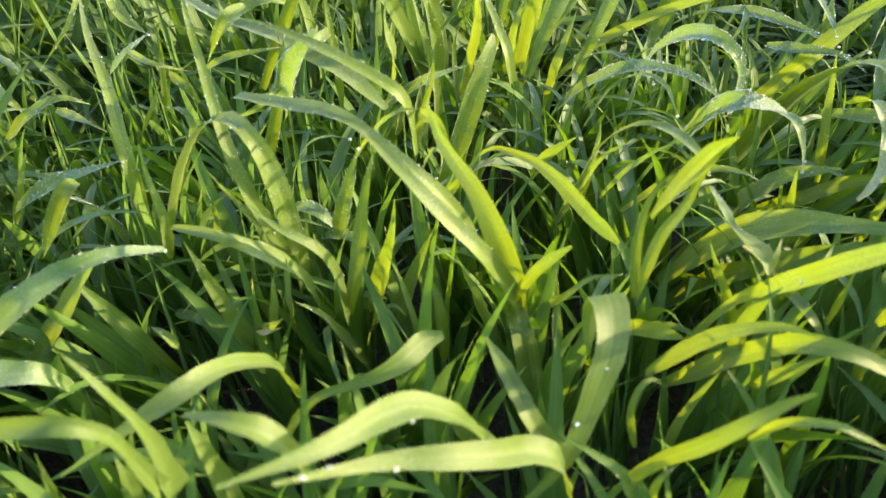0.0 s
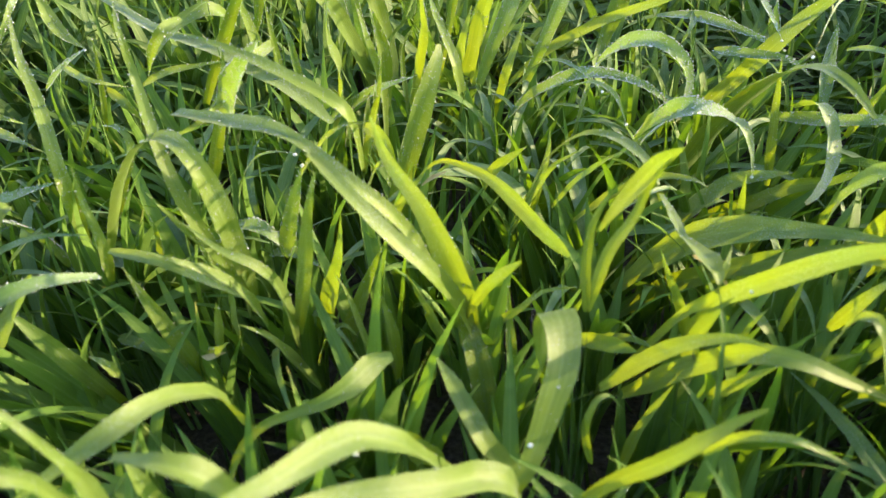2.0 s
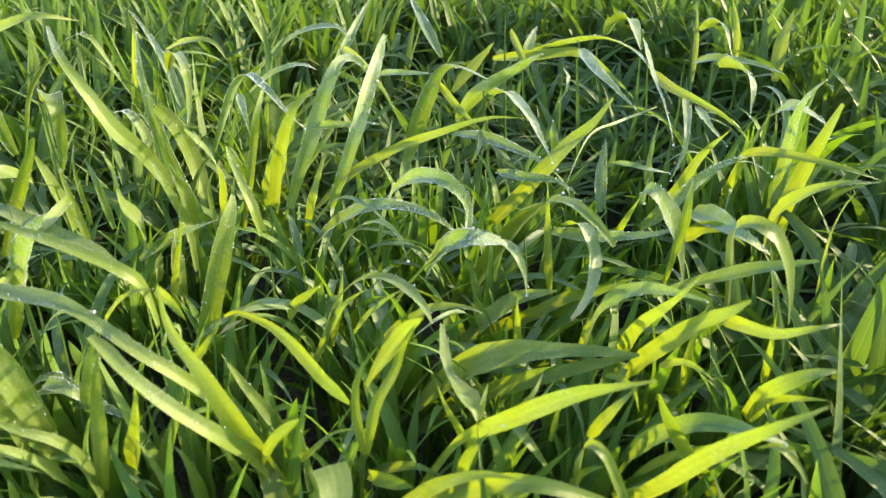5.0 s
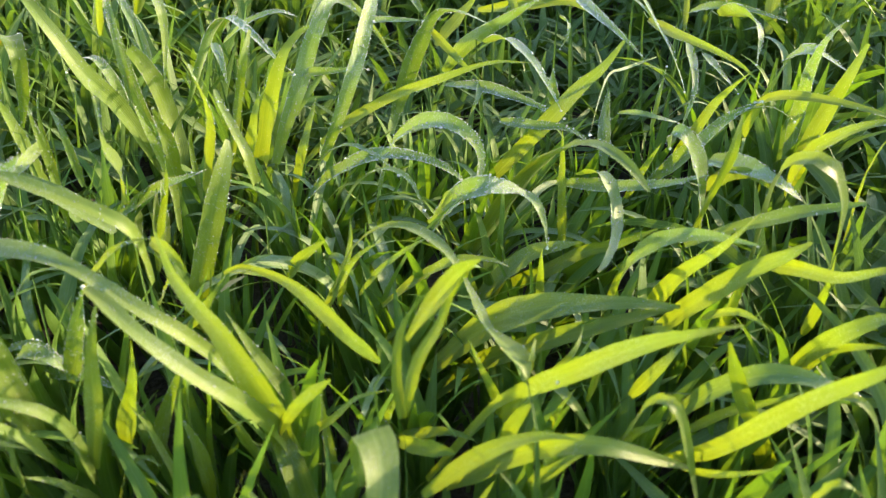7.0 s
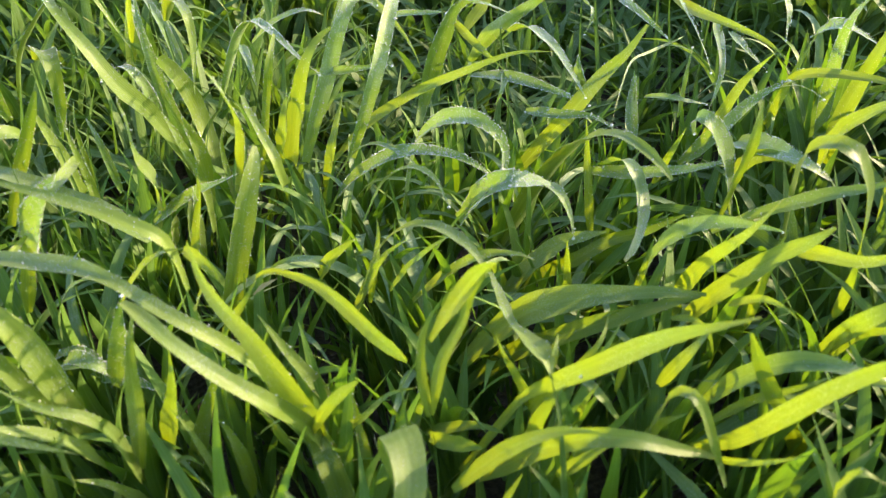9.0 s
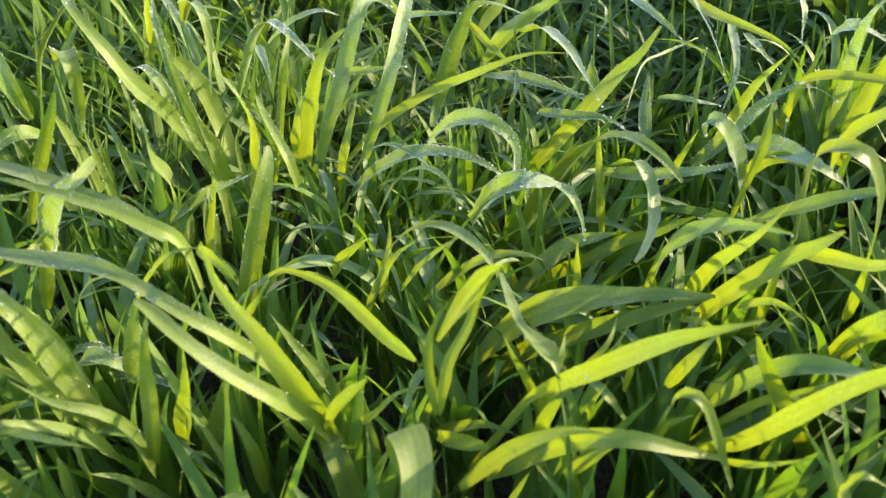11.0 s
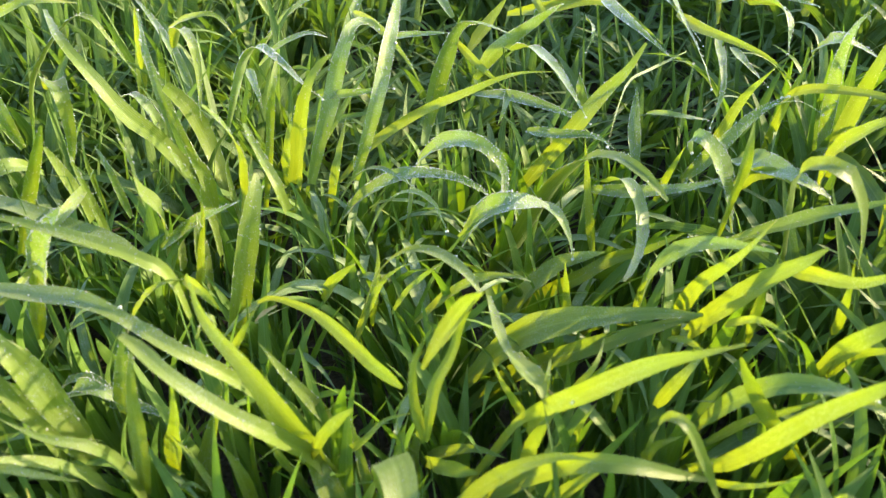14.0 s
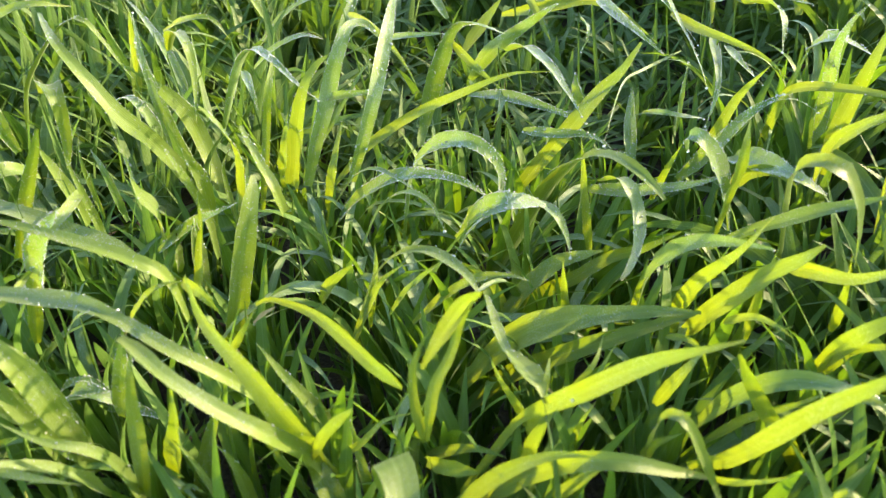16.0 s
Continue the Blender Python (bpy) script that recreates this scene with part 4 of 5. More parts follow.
leaf(plant, "N", 0.0153, 162, (0.467, 0.491, 0.150), (0.448, 0.461, 0.200), (0.436, 0.425, 0.235), (0.449, 0.406, 0.250), (0.476, 0.398, 0.250))
plant = leafy_plant(0.472, 0.430)
leaf(plant, "C", 0.0107, 163, (0.472, 0.430, 0.140), (0.465, 0.423, 0.190), (0.469, 0.420, 0.220), (0.478, 0.416, 0.240))
plant = leafy_plant(0.321, 0.907)
leaf(plant, "L", 0.0173, 164, (0.321, 0.907, 0.140), (0.336, 0.873, 0.180), (0.365, 0.844, 0.210), (0.393, 0.809, 0.240))
plant = leafy_plant(0.402, 0.924)
leaf(plant, "G", 0.0091, 165, (0.396, 0.917, 0.240), (0.390, 0.859, 0.220), (0.396, 0.835, 0.190))
leaf(plant, "L", 0.0168, 166, (0.408, 0.931, 0.180), (0.426, 0.937, 0.210), (0.444, 0.954, 0.230))
plant = leafy_plant(0.273, 0.788)
leaf(plant, "N", 0.0141, 167, (0.279, 0.787, 0.170), (0.293, 0.717, 0.190), (0.309, 0.665, 0.195), (0.332, 0.621, 0.190))
leaf(plant, "G", 0.0083, 168, (0.267, 0.788, 0.230), (0.272, 0.741, 0.220), (0.289, 0.711, 0.200))
plant = leafy_plant(0.417, 0.523)
leaf(plant, "N", 0.0244, 169, (0.425, 0.539, 0.170), (0.397, 0.464, 0.200), (0.398, 0.430, 0.205), (0.417, 0.423, 0.190))
leaf(plant, "C", 0.0193, 170, (0.401, 0.505, 0.116), (0.388, 0.495, 0.153), (0.371, 0.479, 0.189), (0.350, 0.462, 0.221), (0.337, 0.459, 0.239), (0.335, 0.469, 0.237), (0.338, 0.474, 0.223), form=(0.43, 0.76, 1, 0.99, 0.57, 0.51, 0.21))
plant = leafy_plant(0.189, 0.486)
leaf(plant, "S", 0.0177, 171, (0.191, 0.482, 0.112), (0.207, 0.479, 0.133), (0.225, 0.476, 0.151), (0.238, 0.466, 0.165), (0.251, 0.455, 0.173), (0.259, 0.450, 0.176), form=(0.51, 0.9, 1, 0.62, 0.35, 0.06))
plant = leafy_plant(-0.224, 1.034)
leaf(plant, "C", 0.0149, 172, (-0.224, 1.034, 0.261), (-0.161, 0.924, 0.300), (-0.120, 0.900, 0.313), (-0.082, 0.917, 0.300))
plant = leafy_plant(-0.166, 0.854)
leaf(plant, "N", 0.0151, 173, (-0.166, 0.854, 0.187), (-0.165, 0.820, 0.236), (-0.174, 0.830, 0.281), (-0.192, 0.871, 0.313), (-0.214, 0.936, 0.340))
plant = leafy_plant(-0.079, 0.593)
leaf(plant, "L", 0.0077, 174, (-0.069, 0.582, 0.249), (-0.074, 0.519, 0.261), (-0.088, 0.504, 0.255), (-0.114, 0.522, 0.224))
leaf(plant, "C", 0.0101, 175, (-0.094, 0.589, 0.261), (-0.104, 0.563, 0.281), (-0.126, 0.561, 0.274), (-0.152, 0.580, 0.249), (-0.168, 0.598, 0.224))
leaf(plant, "C", 0.0071, 176, (-0.073, 0.609, 0.170), (-0.068, 0.577, 0.230), (-0.067, 0.557, 0.270), (-0.066, 0.550, 0.290))
plant = leafy_plant(-0.142, 0.572)
leaf(plant, "C", 0.0084, 177, (-0.129, 0.593, 0.203), (-0.110, 0.570, 0.241), (-0.088, 0.539, 0.282), (-0.077, 0.529, 0.302), (-0.070, 0.524, 0.316), form=(0.61, 1, 1, 0.74, 0.2))
leaf(plant, "C", 0.0098, 178, (-0.133, 0.565, 0.147), (-0.112, 0.526, 0.202), (-0.095, 0.501, 0.248), (-0.085, 0.477, 0.283))
leaf(plant, "C", 0.0052, 179, (-0.160, 0.553, 0.236), (-0.133, 0.527, 0.254), (-0.110, 0.517, 0.260), (-0.093, 0.521, 0.260))
plant = leafy_plant(-0.090, 0.648)
leaf(plant, "C", 0.0122, 180, (-0.089, 0.649, 0.189), (-0.090, 0.638, 0.222), (-0.092, 0.626, 0.250), (-0.094, 0.618, 0.269), form=(1, 0.91, 0.68, 0.18))
plant = leafy_plant(-0.004, 1.003)
leaf(plant, "C", 0.0104, 181, (-0.010, 1.018, 0.234), (0.020, 0.960, 0.257), (0.046, 0.944, 0.257), (0.060, 0.937, 0.234))
leaf(plant, "N", 0.0112, 182, (0.002, 0.988, 0.140), (-0.012, 1.039, 0.200), (-0.035, 1.104, 0.240), (-0.052, 1.134, 0.260))
plant = leafy_plant(0.105, 1.144)
leaf(plant, "N", 0.0218, 183, (0.091, 1.137, 0.150), (0.126, 1.116, 0.190), (0.168, 1.093, 0.220), (0.207, 1.077, 0.225), (0.220, 1.050, 0.215))
leaf(plant, "C", 0.0115, 184, (0.118, 1.151, 0.190), (0.105, 1.178, 0.220), (0.089, 1.220, 0.245))
plant = leafy_plant(0.453, 0.985)
leaf(plant, "C", 0.0152, 185, (0.453, 0.985, 0.190), (0.466, 0.899, 0.220), (0.489, 0.850, 0.235), (0.502, 0.794, 0.230), (0.497, 0.733, 0.215), (0.502, 0.715, 0.200))
plant = leafy_plant(0.403, 1.004)
leaf(plant, "G", 0.0131, 186, (0.403, 1.004, 0.180), (0.428, 0.900, 0.210), (0.461, 0.857, 0.220), (0.465, 0.787, 0.215), (0.471, 0.736, 0.200))
plant = leafy_plant(0.557, 0.982)
leaf(plant, "C", 0.0257, 187, (0.557, 0.982, 0.200), (0.562, 0.968, 0.220), (0.574, 0.952, 0.225), (0.565, 0.901, 0.200))
plant = leafy_plant(-0.162, 0.906)
leaf(plant, "C", 0.0096, 188, (-0.162, 0.906, 0.187), (-0.143, 0.884, 0.236), (-0.104, 0.814, 0.287), (-0.070, 0.761, 0.320), (-0.053, 0.735, 0.326), (-0.045, 0.741, 0.307), (-0.037, 0.738, 0.287), (-0.032, 0.764, 0.261))
plant = leafy_plant(0.014, 0.842)
leaf(plant, "N", 0.0117, 189, (0.029, 0.833, 0.168), (0.046, 0.813, 0.212), (0.062, 0.806, 0.246), (0.075, 0.780, 0.263), (0.087, 0.733, 0.263), (0.100, 0.697, 0.251), (0.113, 0.678, 0.240))
leaf(plant, "C", 0.0126, 190, (-0.001, 0.851, 0.257), (0.009, 0.797, 0.287), (0.019, 0.739, 0.292), (0.019, 0.733, 0.268), (0.011, 0.713, 0.229))
plant = leafy_plant(0.071, 0.903)
leaf(plant, "N", 0.0128, 191, (0.078, 0.922, 0.200), (0.105, 0.900, 0.225), (0.134, 0.890, 0.235), (0.154, 0.880, 0.230))
leaf(plant, "N", 0.0093, 192, (0.065, 0.884, 0.212), (0.066, 0.826, 0.212), (0.068, 0.814, 0.190))
plant = leafy_plant(0.201, 0.878)
leaf(plant, "G", 0.0091, 193, (0.185, 0.885, 0.250), (0.182, 0.754, 0.270), (0.190, 0.704, 0.260), (0.196, 0.682, 0.245), (0.200, 0.678, 0.230))
leaf(plant, "N", 0.0091, 194, (0.216, 0.871, 0.220), (0.236, 0.833, 0.230), (0.269, 0.818, 0.230))
plant = leafy_plant(-0.036, 0.837)
leaf(plant, "N", 0.0137, 195, (-0.036, 0.837, 0.146), (-0.030, 0.789, 0.201), (-0.035, 0.772, 0.234), (-0.047, 0.789, 0.240), (-0.070, 0.812, 0.223))
plant = leafy_plant(-0.043, 0.916)
leaf(plant, "L", 0.0092, 196, (-0.043, 0.916, 0.224), (-0.032, 0.856, 0.274), (-0.022, 0.805, 0.313))
plant = leafy_plant(-0.078, 0.715)
leaf(plant, "C", 0.0045, 197, (-0.086, 0.711, 0.163), (-0.084, 0.689, 0.224), (-0.080, 0.700, 0.249))
leaf(plant, "N", 0.0073, 198, (-0.070, 0.719, 0.152), (-0.073, 0.710, 0.205), (-0.080, 0.724, 0.224))
plant = leafy_plant(0.244, 0.809)
leaf(plant, "C", 0.0208, 199, (0.223, 0.801, 0.120), (0.237, 0.816, 0.144), (0.246, 0.802, 0.185), (0.255, 0.789, 0.217), (0.263, 0.779, 0.241), (0.273, 0.769, 0.253), (0.281, 0.735, 0.259), (0.296, 0.709, 0.253), form=(0.44, 0.67, 1, 0.99, 0.58, 0.56, 0.54, 0.3))
plant = leafy_plant(0.300, 0.735)
leaf(plant, "L", 0.0069, 200, (0.300, 0.735, 0.190), (0.279, 0.692, 0.190), (0.271, 0.691, 0.175))
plant = leafy_plant(0.323, 0.783)
leaf(plant, "C", 0.0155, 201, (0.323, 0.783, 0.210), (0.321, 0.726, 0.230), (0.319, 0.669, 0.230), (0.319, 0.636, 0.220), (0.320, 0.605, 0.205))
plant = leafy_plant(0.417, 0.804)
leaf(plant, "C", 0.0084, 202, (0.417, 0.804, 0.220), (0.390, 0.734, 0.235), (0.385, 0.726, 0.225), (0.378, 0.725, 0.215))
plant = leafy_plant(0.381, 0.746)
leaf(plant, "N", 0.0172, 203, (0.381, 0.746, 0.150), (0.371, 0.724, 0.180), (0.366, 0.713, 0.200))
plant = leafy_plant(0.453, 0.840)
leaf(plant, "N", 0.0130, 204, (0.453, 0.840, 0.230), (0.422, 0.737, 0.240), (0.425, 0.690, 0.230), (0.436, 0.666, 0.215))
plant = leafy_plant(0.415, 0.655)
leaf(plant, "C", 0.0067, 205, (0.445, 0.658, 0.140), (0.444, 0.650, 0.180), (0.453, 0.655, 0.210))
leaf(plant, "N", 0.0058, 206, (0.407, 0.656, 0.170), (0.402, 0.618, 0.185), (0.412, 0.604, 0.185), (0.446, 0.615, 0.170))
leaf(plant, "N", 0.0129, 207, (0.393, 0.651, 0.120), (0.406, 0.678, 0.150), (0.419, 0.697, 0.180))
plant = leafy_plant(0.504, 0.672)
leaf(plant, "C", 0.0106, 208, (0.504, 0.672, 0.210), (0.487, 0.623, 0.210), (0.497, 0.604, 0.195))
plant = leafy_plant(0.420, 0.598)
leaf(plant, "G", 0.0104, 209, (0.435, 0.607, 0.130), (0.437, 0.583, 0.170), (0.449, 0.572, 0.205), (0.462, 0.553, 0.235))
leaf(plant, "N", 0.0147, 210, (0.405, 0.589, 0.130), (0.419, 0.558, 0.170), (0.436, 0.538, 0.205), (0.459, 0.529, 0.220))
plant = leafy_plant(0.596, 0.775)
leaf(plant, "C", 0.0233, 211, (0.596, 0.775, 0.210), (0.576, 0.713, 0.230), (0.566, 0.673, 0.225), (0.562, 0.663, 0.195))
plant = leafy_plant(0.562, 0.625)
leaf(plant, "N", 0.0204, 212, (0.562, 0.625, 0.210), (0.541, 0.578, 0.235), (0.555, 0.567, 0.230), (0.566, 0.550, 0.220))
plant = leafy_plant(0.392, 0.496)
leaf(plant, "G", 0.0115, 213, (0.392, 0.496, 0.170), (0.389, 0.469, 0.195), (0.397, 0.454, 0.200), (0.408, 0.441, 0.190))
plant = leafy_plant(0.348, 0.537)
leaf(plant, "G", 0.0069, 214, (0.348, 0.537, 0.150), (0.346, 0.515, 0.185), (0.355, 0.508, 0.210))
plant = leafy_plant(-0.056, 0.479)
leaf(plant, "C", 0.0093, 215, (-0.056, 0.479, 0.190), (-0.034, 0.436, 0.235), (-0.018, 0.416, 0.255), (-0.005, 0.406, 0.260))
plant = leafy_plant(-0.009, 0.423)
leaf(plant, "G", 0.0072, 216, (-0.007, 0.423, 0.250), (0.002, 0.399, 0.255), (0.008, 0.399, 0.240))
leaf(plant, "L", 0.0070, 217, (-0.010, 0.423, 0.210), (-0.002, 0.403, 0.235), (0.003, 0.401, 0.235), (0.002, 0.397, 0.225))
plant = leafy_plant(-0.011, 0.377)
leaf(plant, "C", 0.0054, 218, (-0.017, 0.374, 0.110), (-0.021, 0.368, 0.150), (-0.026, 0.366, 0.180), (-0.031, 0.366, 0.195))
leaf(plant, "N", 0.0095, 219, (-0.005, 0.381, 0.100), (-0.005, 0.372, 0.145), (-0.008, 0.369, 0.170), (-0.012, 0.370, 0.178))
plant = leafy_plant(0.092, 0.493)
leaf(plant, "G", 0.0100, 220, (0.069, 0.517, 0.150), (0.077, 0.492, 0.180), (0.093, 0.477, 0.200))
leaf(plant, "G", 0.0066, 221, (0.081, 0.482, 0.130), (0.093, 0.469, 0.165), (0.105, 0.455, 0.195), (0.120, 0.446, 0.210))
leaf(plant, "N", 0.0060, 222, (0.105, 0.511, 0.190), (0.123, 0.515, 0.215), (0.139, 0.500, 0.230), (0.149, 0.478, 0.230), (0.151, 0.456, 0.220))
leaf(plant, "L", 0.0055, 223, (0.111, 0.480, 0.150), (0.121, 0.459, 0.180), (0.133, 0.438, 0.205), (0.149, 0.433, 0.215))
leaf(plant, "G", 0.0056, 224, (0.095, 0.473, 0.150), (0.101, 0.468, 0.180), (0.106, 0.470, 0.200), (0.109, 0.481, 0.210))
plant = leafy_plant(-0.110, 0.380)
leaf(plant, "C", 0.0060, 225, (-0.104, 0.377, 0.140), (-0.096, 0.362, 0.175), (-0.091, 0.351, 0.195))
leaf(plant, "N", 0.0110, 226, (-0.121, 0.396, 0.100), (-0.130, 0.385, 0.150), (-0.137, 0.377, 0.190), (-0.142, 0.378, 0.205))
leaf(plant, "L", 0.0060, 227, (-0.106, 0.365, 0.150), (-0.095, 0.349, 0.165), (-0.089, 0.348, 0.170))
plant = leafy_plant(0.231, 0.446)
leaf(plant, "G", 0.0080, 228, (0.231, 0.446, 0.120), (0.224, 0.436, 0.165), (0.221, 0.431, 0.190))
plant = leafy_plant(0.264, 0.418)
leaf(plant, "G", 0.0048, 229, (0.264, 0.418, 0.140), (0.262, 0.404, 0.175), (0.265, 0.399, 0.200))
plant = leafy_plant(-0.318, 0.526)
leaf(plant, "L", 0.0062, 230, (-0.318, 0.526, 0.136), (-0.296, 0.512, 0.174), (-0.277, 0.508, 0.208))
plant = leafy_plant(-0.236, 0.624)
leaf(plant, "N", 0.0112, 231, (-0.252, 0.622, 0.214), (-0.227, 0.610, 0.236), (-0.209, 0.607, 0.248))
leaf(plant, "C", 0.0055, 232, (-0.230, 0.610, 0.236), (-0.196, 0.560, 0.242), (-0.173, 0.567, 0.231))
leaf(plant, "C", 0.0047, 233, (-0.224, 0.640, 0.169), (-0.212, 0.626, 0.214), (-0.197, 0.595, 0.260))
plant = leafy_plant(-0.209, 0.583)
leaf(plant, "G", 0.0075, 234, (-0.194, 0.585, 0.225), (-0.178, 0.567, 0.219), (-0.172, 0.574, 0.202))
leaf(plant, "L", 0.0037, 235, (-0.225, 0.580, 0.180), (-0.206, 0.564, 0.208), (-0.191, 0.552, 0.231))
plant = leafy_plant(-0.263, 0.387)
leaf(plant, "S", 0.0176, 236, (-0.264, 0.386, 0.108), (-0.243, 0.385, 0.135), (-0.220, 0.380, 0.163), (-0.194, 0.373, 0.197), (-0.184, 0.369, 0.210), form=(0.87, 0.87, 1, 0.64, 0.13))
plant = leafy_plant(-0.179, 0.243)
leaf(plant, "C", 0.0036, 237, (-0.179, 0.243, 0.160), (-0.167, 0.227, 0.195), (-0.165, 0.225, 0.210))
plant = leafy_plant(0.045, 0.332)
leaf(plant, "N", 0.0150, 238, (0.045, 0.332, 0.090), (0.041, 0.342, 0.140), (0.032, 0.354, 0.180), (0.029, 0.362, 0.190))
plant = leafy_plant(-0.288, 1.114)
leaf(plant, "C", 0.0104, 239, (-0.288, 1.114, 0.224), (-0.274, 1.079, 0.274), (-0.273, 1.086, 0.313))
plant = leafy_plant(-0.064, 1.038)
leaf(plant, "C", 0.0137, 240, (-0.064, 1.038, 0.146), (-0.047, 1.022, 0.223), (-0.036, 1.001, 0.268))
plant = leafy_plant(0.186, 1.033)
leaf(plant, "L", 0.0120, 241, (0.186, 1.033, 0.170), (0.219, 1.061, 0.210), (0.263, 1.114, 0.250))
plant = leafy_plant(0.366, 1.131)
leaf(plant, "N", 0.0175, 242, (0.366, 1.131, 0.150), (0.361, 1.196, 0.180), (0.362, 1.303, 0.210))
plant = leafy_plant(0.346, 1.004)
leaf(plant, "G", 0.0182, 243, (0.346, 1.004, 0.140), (0.380, 1.013, 0.170), (0.409, 1.013, 0.200))
plant = leafy_plant(0.641, 0.895)
leaf(plant, "G", 0.0082, 244, (0.641, 0.895, 0.150), (0.668, 0.937, 0.190), (0.695, 0.989, 0.230))
plant = leafy_plant(0.709, 0.903)
leaf(plant, "G", 0.0091, 245, (0.709, 0.903, 0.170), (0.712, 0.916, 0.210), (0.723, 0.950, 0.240))
plant = leafy_plant(0.680, 0.952)
leaf(plant, "C", 0.0138, 246, (0.680, 0.952, 0.200), (0.668, 0.900, 0.225), (0.666, 0.873, 0.220), (0.661, 0.846, 0.195))
plant = leafy_plant(0.740, 0.858)
leaf(plant, "G", 0.0177, 247, (0.740, 0.858, 0.150), (0.758, 0.881, 0.190), (0.785, 0.901, 0.230))
plant = leafy_plant(0.596, 0.829)
leaf(plant, "C", 0.0146, 248, (0.596, 0.829, 0.200), (0.587, 0.775, 0.220), (0.615, 0.749, 0.220), (0.636, 0.715, 0.215))
plant = leafy_plant(0.083, 0.450)
leaf(plant, "N", 0.0095, 249, (0.087, 0.448, 0.176), (0.097, 0.447, 0.200), (0.108, 0.441, 0.217), (0.120, 0.430, 0.228), (0.132, 0.417, 0.231), (0.140, 0.400, 0.230), (0.145, 0.388, 0.225), (0.147, 0.380, 0.219), form=(0.46, 0.45, 0.61, 0.85, 1, 0.8, 0.59, 0.11))
plant = leafy_plant(0.101, 0.586)
leaf(plant, "N", 0.0061, 250, (0.101, 0.586, 0.190), (0.117, 0.572, 0.215), (0.130, 0.555, 0.225), (0.141, 0.533, 0.225), (0.153, 0.519, 0.215))
plant = leafy_plant(0.125, 0.475)
leaf(plant, "N", 0.0097, 251, (0.125, 0.475, 0.140), (0.147, 0.456, 0.170), (0.165, 0.438, 0.190), (0.183, 0.423, 0.195), (0.193, 0.419, 0.190))
dry_scrap(0.0032, 252, (0.022, 0.440, 0.200), (0.028, 0.438, 0.205), (0.038, 0.436, 0.210))
dry_scrap(0.0037, 253, (-0.110, 0.363, 0.150), (-0.102, 0.355, 0.155), (-0.092, 0.352, 0.160))
dry_scrap(0.0095, 254, (0.145, 0.320, 0.214), (0.152, 0.309, 0.2095), (0.157, 0.300, 0.205))


# ---- the ground ----
def ground_height(x, y):
    return 0.010 * noise.noise(Vector((x * 9, y * 9, 0))) + 0.004 * noise.noise(Vector((x * 40, y * 40, 3)))


def build_ground():
    near = [i * 0.03 for i in range(-60, 61)]
    lines = [-3000, -300, -40, -8, -3.5] + near + [3.5, 8, 40, 300, 3000]
    n = len(lines)
    points = [(x, y + 0.5, ground_height(x, y + 0.5) if abs(x) < 3 and abs(y) < 3 else 0.0) for y in lines for x in lines]
    faces = [(j * n + i, j * n + i + 1, j * n + n + i + 1, j * n + n + i) for j in range(n - 1) for i in range(n - 1)]
    ob = new("ground", mesh_of("ground", points, faces, SOIL))
    tagged(ob, "dark damp crumbly field soil under the crop", "ground", kind="structure")


build_ground()


# ---- plants of the stand between and behind the large leaves ----
def arching(rng, root, length, heading, start, end):
    """Knots of a leaf that leaves its root near upright (start) and bends over to end, in degrees from the upright."""
    c, s = math.cos(heading), math.sin(heading)
    out, up, knots = 0.0, 0.0, [root]
    bend = rng.uniform(1.0, 2.2)
    veer = rng.uniform(-0.5, 0.5)
    for n in range(1, 25):
        f = n / 24
        a = radians(start + (end - start) * f**bend)
        out, up = out + math.sin(a) * length / 24, up + math.cos(a) * length / 24
        if n % 4 == 0:
            side = veer * out * f * 0.5
            knots.append((root[0] + c * out - s * side, root[1] + s * out + c * side, root[2] + up))
    return knots


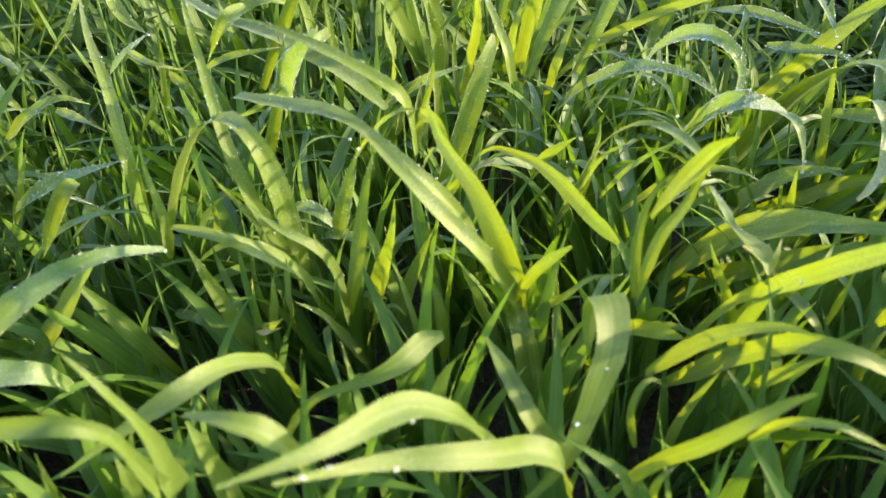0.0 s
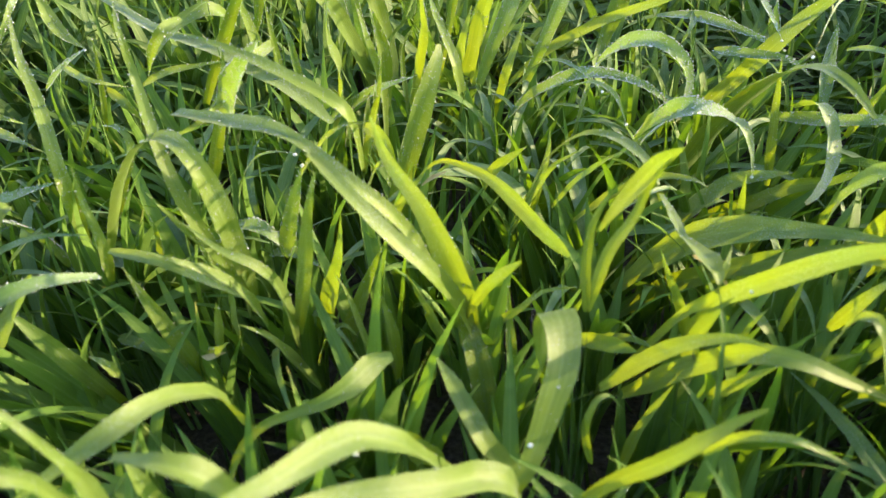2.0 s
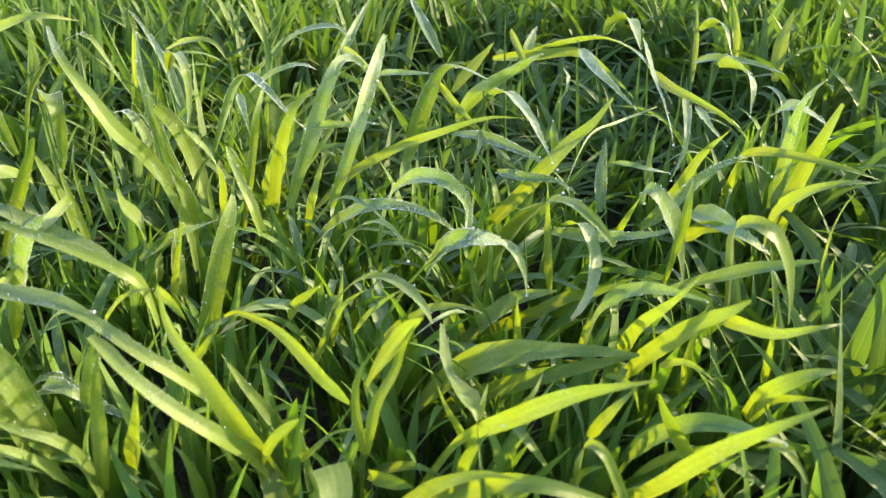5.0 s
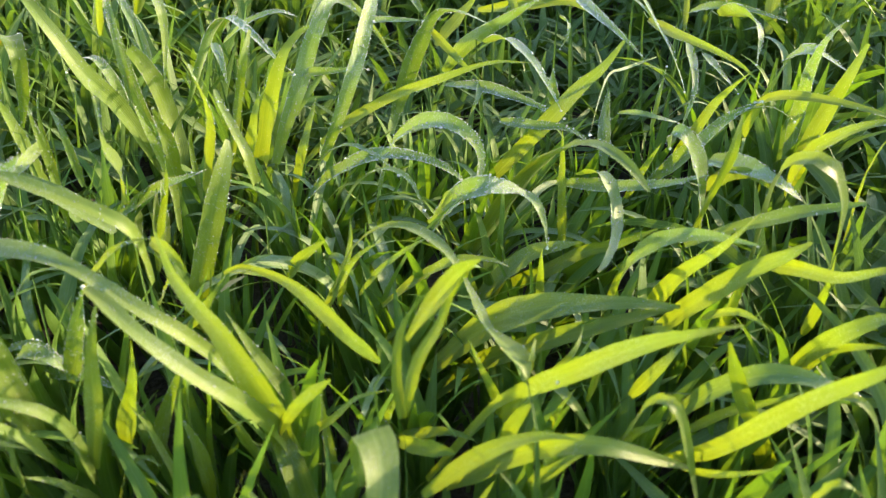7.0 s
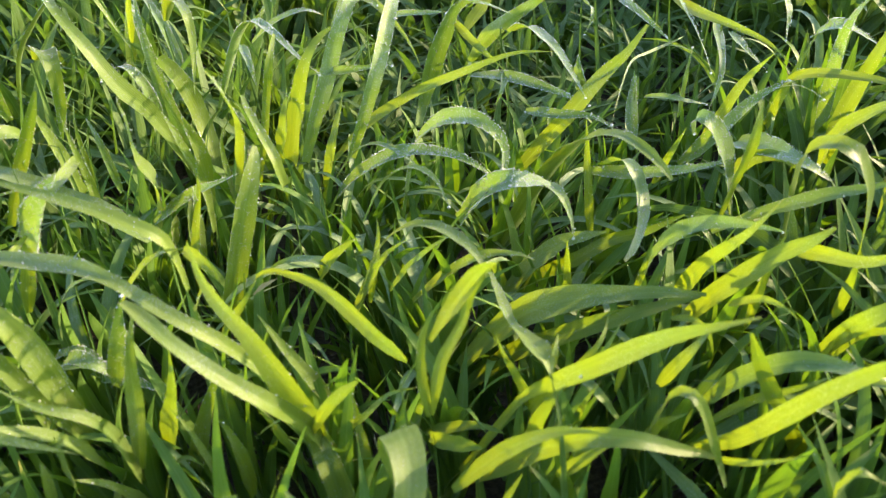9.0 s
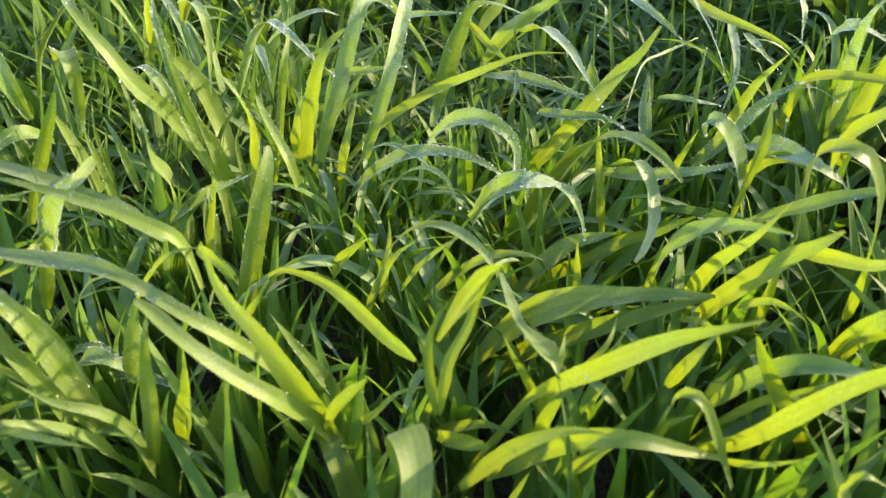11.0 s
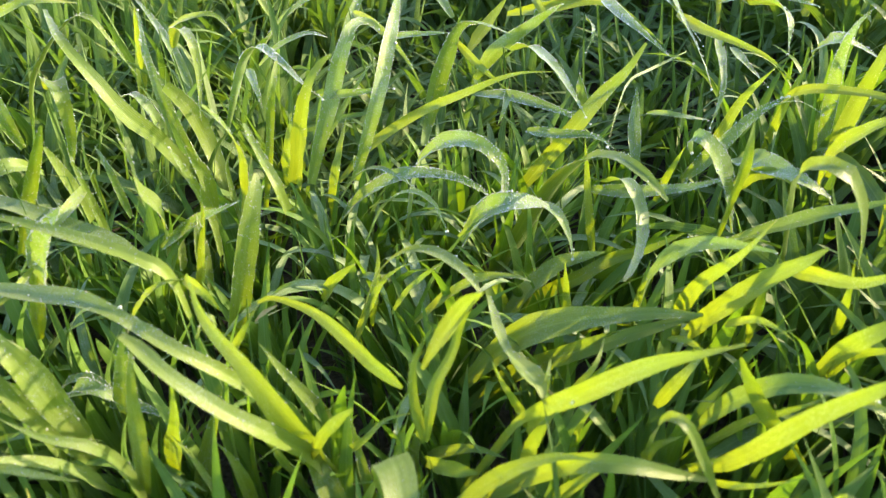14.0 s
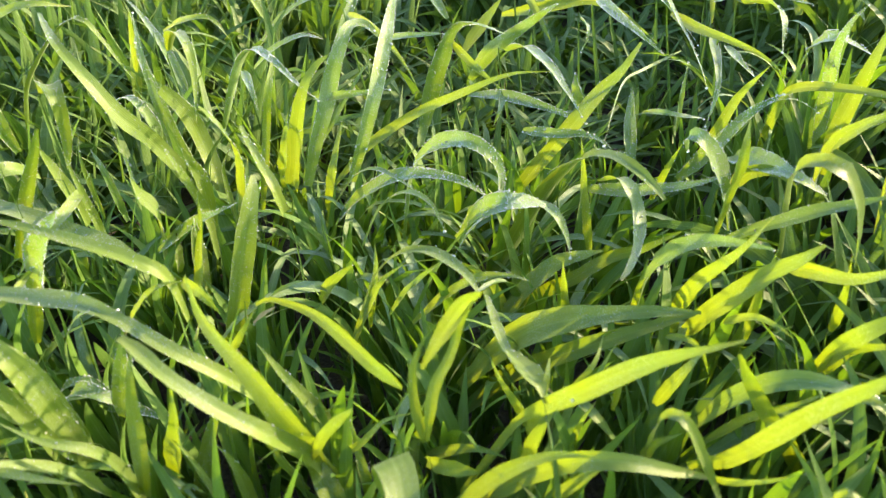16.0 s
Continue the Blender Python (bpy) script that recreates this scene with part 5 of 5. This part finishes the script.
def stand_plant(seed, drooping=False):
    """One tillering cereal plant, about 0.2 m high, at the origin."""
    rng = random.Random(seed)
    plant = new("cereal_plant")
    tagged(plant, "young green cereal plant with arching dewy leaves in soil", "plant", "plants of the stand")
    for tiller in range(2):
        a = rng.uniform(0, 6.28)
        foot = (0.012 * math.cos(a), 0.012 * math.sin(a), -0.01)
        lean = rng.uniform(0.005, 0.02)
        tall = rng.uniform(0.07, 0.10)
        top = (foot[0] + lean * math.cos(a), foot[1] + lean * math.sin(a), tall)
        pts, fcs = tube([foot, ((foot[0] + top[0]) / 2, (foot[1] + top[1]) / 2, tall * 0.5), top], 0.0024, 0.0018)
        part("stem", mesh_of("stem", pts, fcs, STEM), plant)
        for leaf in range(7):
            f = 0.22 + 0.12 * leaf
            root = tuple(foot[n] + (top[n] - foot[n]) * f for n in range(3))
            length = rng.uniform(0.125, 0.185) * (0.80 + 0.04 * leaf)
            knots = arching(rng, root, length, a + rng.uniform(-1.6, 1.6), rng.uniform(2, 16), rng.uniform(15, 65) if leaf < 6 else rng.uniform(40, 105))
            twist = rng.uniform(-35, 35)
            p, fc, uv, _ = blade(knots, rng.uniform(0.0105, 0.0165), (twist, twist + rng.uniform(-30, 30)), (0, 0, 1), 11, 2, seed=seed * 31 + tiller * 7 + leaf)
            part("leaf", mesh_of("leaf", p, fc, LOWER_SHADED, uv), plant)
        if drooping:  # long upper leaves that hang over, grey with dew
            for n in range(2):
                knots = arching(rng, top, rng.uniform(0.17, 0.23), a + rng.uniform(-2.2, 2.2), rng.uniform(4, 25), rng.uniform(110, 165))
                twist = rng.uniform(-25, 25)
                p, fc, uv, _ = blade(knots, rng.uniform(0.0095, 0.0130), (twist, twist + rng.uniform(-40, 40)), (0, 0, 1), 16, 4, seed=seed * 37 + tiller * 5 + n)
                part("leaf", mesh_of("leaf", p, fc, DEWY, uv), plant, "drooping leaf grey with dew")
    return plant


rng = random.Random(5)
kinds = [stand_plant(100 + k, k > 7) for k in range(12)]
spots = []
step = 0.052
for j in range(-1, 26):
    for i in range(-14, 22):
        x, y = i * step + rng.uniform(-0.02, 0.02), 0.04 + j * step + rng.uniform(-0.02, 0.02)
        spots.append((x, y))


def in_view(x, y):
    """The stretch of the field that the walk passes over."""
    return 0.10 < y < 0.74 and -0.12 - 0.50 * y < x < 0.10 + 0.72 * y


first = set()
for x, y in spots:
    if not in_view(x, y):
        continue
    low = 0.26 < x < 0.5 and 0.50 < y < 0.8  # a low, shaded patch
    k = rng.randrange(8, 12) if y > 0.42 and not low and rng.random() < 0.55 else rng.randrange(8)
    size = rng.uniform(0.70, 0.88) if y < 0.6 else rng.uniform(0.72, 0.86)
    if low:
        size *= 0.72
    elif x >= 0.5:
        size *= 1.12
    lean = max(-26.0, min(28.0, (x - 0.05) * 110))
    m = pose(x, y, ground_height(x, y), rng.uniform(-7, 7), lean + rng.uniform(-7, 7)) @ pose(0, 0, 0, 0, 0, rng.uniform(0, 360))
    if k not in first:
        first.add(k)
        plant = kinds[k]
        plant.matrix_basis = m
    else:
        plant = copy_thing(kinds[k], m)
    plant.scale = (max(size, 0.74), max(size, 0.74), size)


# ---- the rest of the crop, beyond what the walk passes over ----
def build_crop():
    rng = random.Random(11)
    forms = []
    for n in range(60):
        if n % 20 < 11:  # upright
            knots = arching(rng, (0, 0, 0), rng.uniform(0.17, 0.25), 0.0, rng.uniform(2, 12), rng.uniform(12, 60))
        else:  # hanging over
            knots = arching(rng, (0, 0, 0), rng.uniform(0.17, 0.25), 0.0, rng.uniform(3, 22), rng.uniform(90, 160))
        twist = rng.uniform(-40, 40)
        forms.append(blade(knots, rng.uniform(0.0105, 0.0170), (twist, twist + rng.uniform(-40, 40)), (0, 0, 1), 10, 2, seed=n))
    points, faces, uvs, base = [], [], [], 0
    for j in range(-13, 40):
        for i in range(-27, 37):
            x, y = i * 0.072 + rng.uniform(-0.03, 0.03), j * 0.072 + rng.uniform(-0.03, 0.03)
            if in_view(x, y) or (abs(x) < 0.16 and abs(y) < 0.12):
                continue
            for leaf in range(12 if y > -0.2 else 6):
                p, fc, uv, _ = forms[rng.randrange(60)]
                a = rng.uniform(0, 6.28)
                c, s = math.cos(a), math.sin(a)
                root = (x + rng.uniform(-0.02, 0.02), y + rng.uniform(-0.02, 0.02), rng.uniform(0.0, 0.09))
                low = 0.90 if x < 0.2 else 0.76
                if 0.6 < y < 1.25 and -0.4 < x < 1.2:
                    low = 0.80 if x < 0.1 else 0.46 if x < 0.75 else 0.86
                elif y < 0.22 and -0.3 < x < 0.3:
                    low = 0.66
                points.append((p @ np.array(((c, s, 0), (-s, c, 0), (0, 0, 1))) + root) * np.array((1, 1, low)))
                faces.append(np.array(fc) + base)
                uvs += uv
                base += len(p)
    ob = new("cereal_crop", mesh_of("cereal_crop", np.vstack(points), np.vstack(faces).tolist(), FIELD_SHADED, uvs))
    tagged(ob, "dense stand of young green cereal leaves across the field", "crop", kind="stuff")


build_crop()


def build_far_crop():
    """The field goes on past the near crop, as coarser leaves."""
    rng = random.Random(23)
    forms = []
    for n in range(30):
        knots = arching(rng, (0, 0, 0), rng.uniform(0.20, 0.28), 0.0, rng.uniform(4, 28), rng.uniform(40, 140))
        forms.append(blade(knots, rng.uniform(0.014, 0.022), (0, rng.uniform(-50, 50)), (0, 0, 1), 3, 1, seed=n))
    points, faces, uvs, base = [], [], [], 0
    for j in range(-60, 70):
        for i in range(-65, 66):
            x, y = i * 0.11 + rng.uniform(-0.05, 0.05), j * 0.11 + rng.uniform(-0.05, 0.05)
            if -1.93 < x < 2.6 and -0.92 < y < 2.8:
                continue
            for leaf in range(6):
                p, fc, uv, _ = forms[rng.randrange(30)]
                a = rng.uniform(0, 6.28)
                c, s = math.cos(a), math.sin(a)
                points.append(p @ np.array(((c, s, 0), (-s, c, 0), (0, 0, 1))) + (x, y, rng.uniform(0.0, 0.06)))
                faces.append(np.array(fc) + base)
                uvs += uv
                base += len(p)
    ob = new("cereal_field", mesh_of("cereal_field", np.vstack(points), np.vstack(faces).tolist(), FIELD_SHADED, uvs))
    tagged(ob, "wide field of young green cereal leaves further off", "crop", kind="stuff")


build_far_crop()
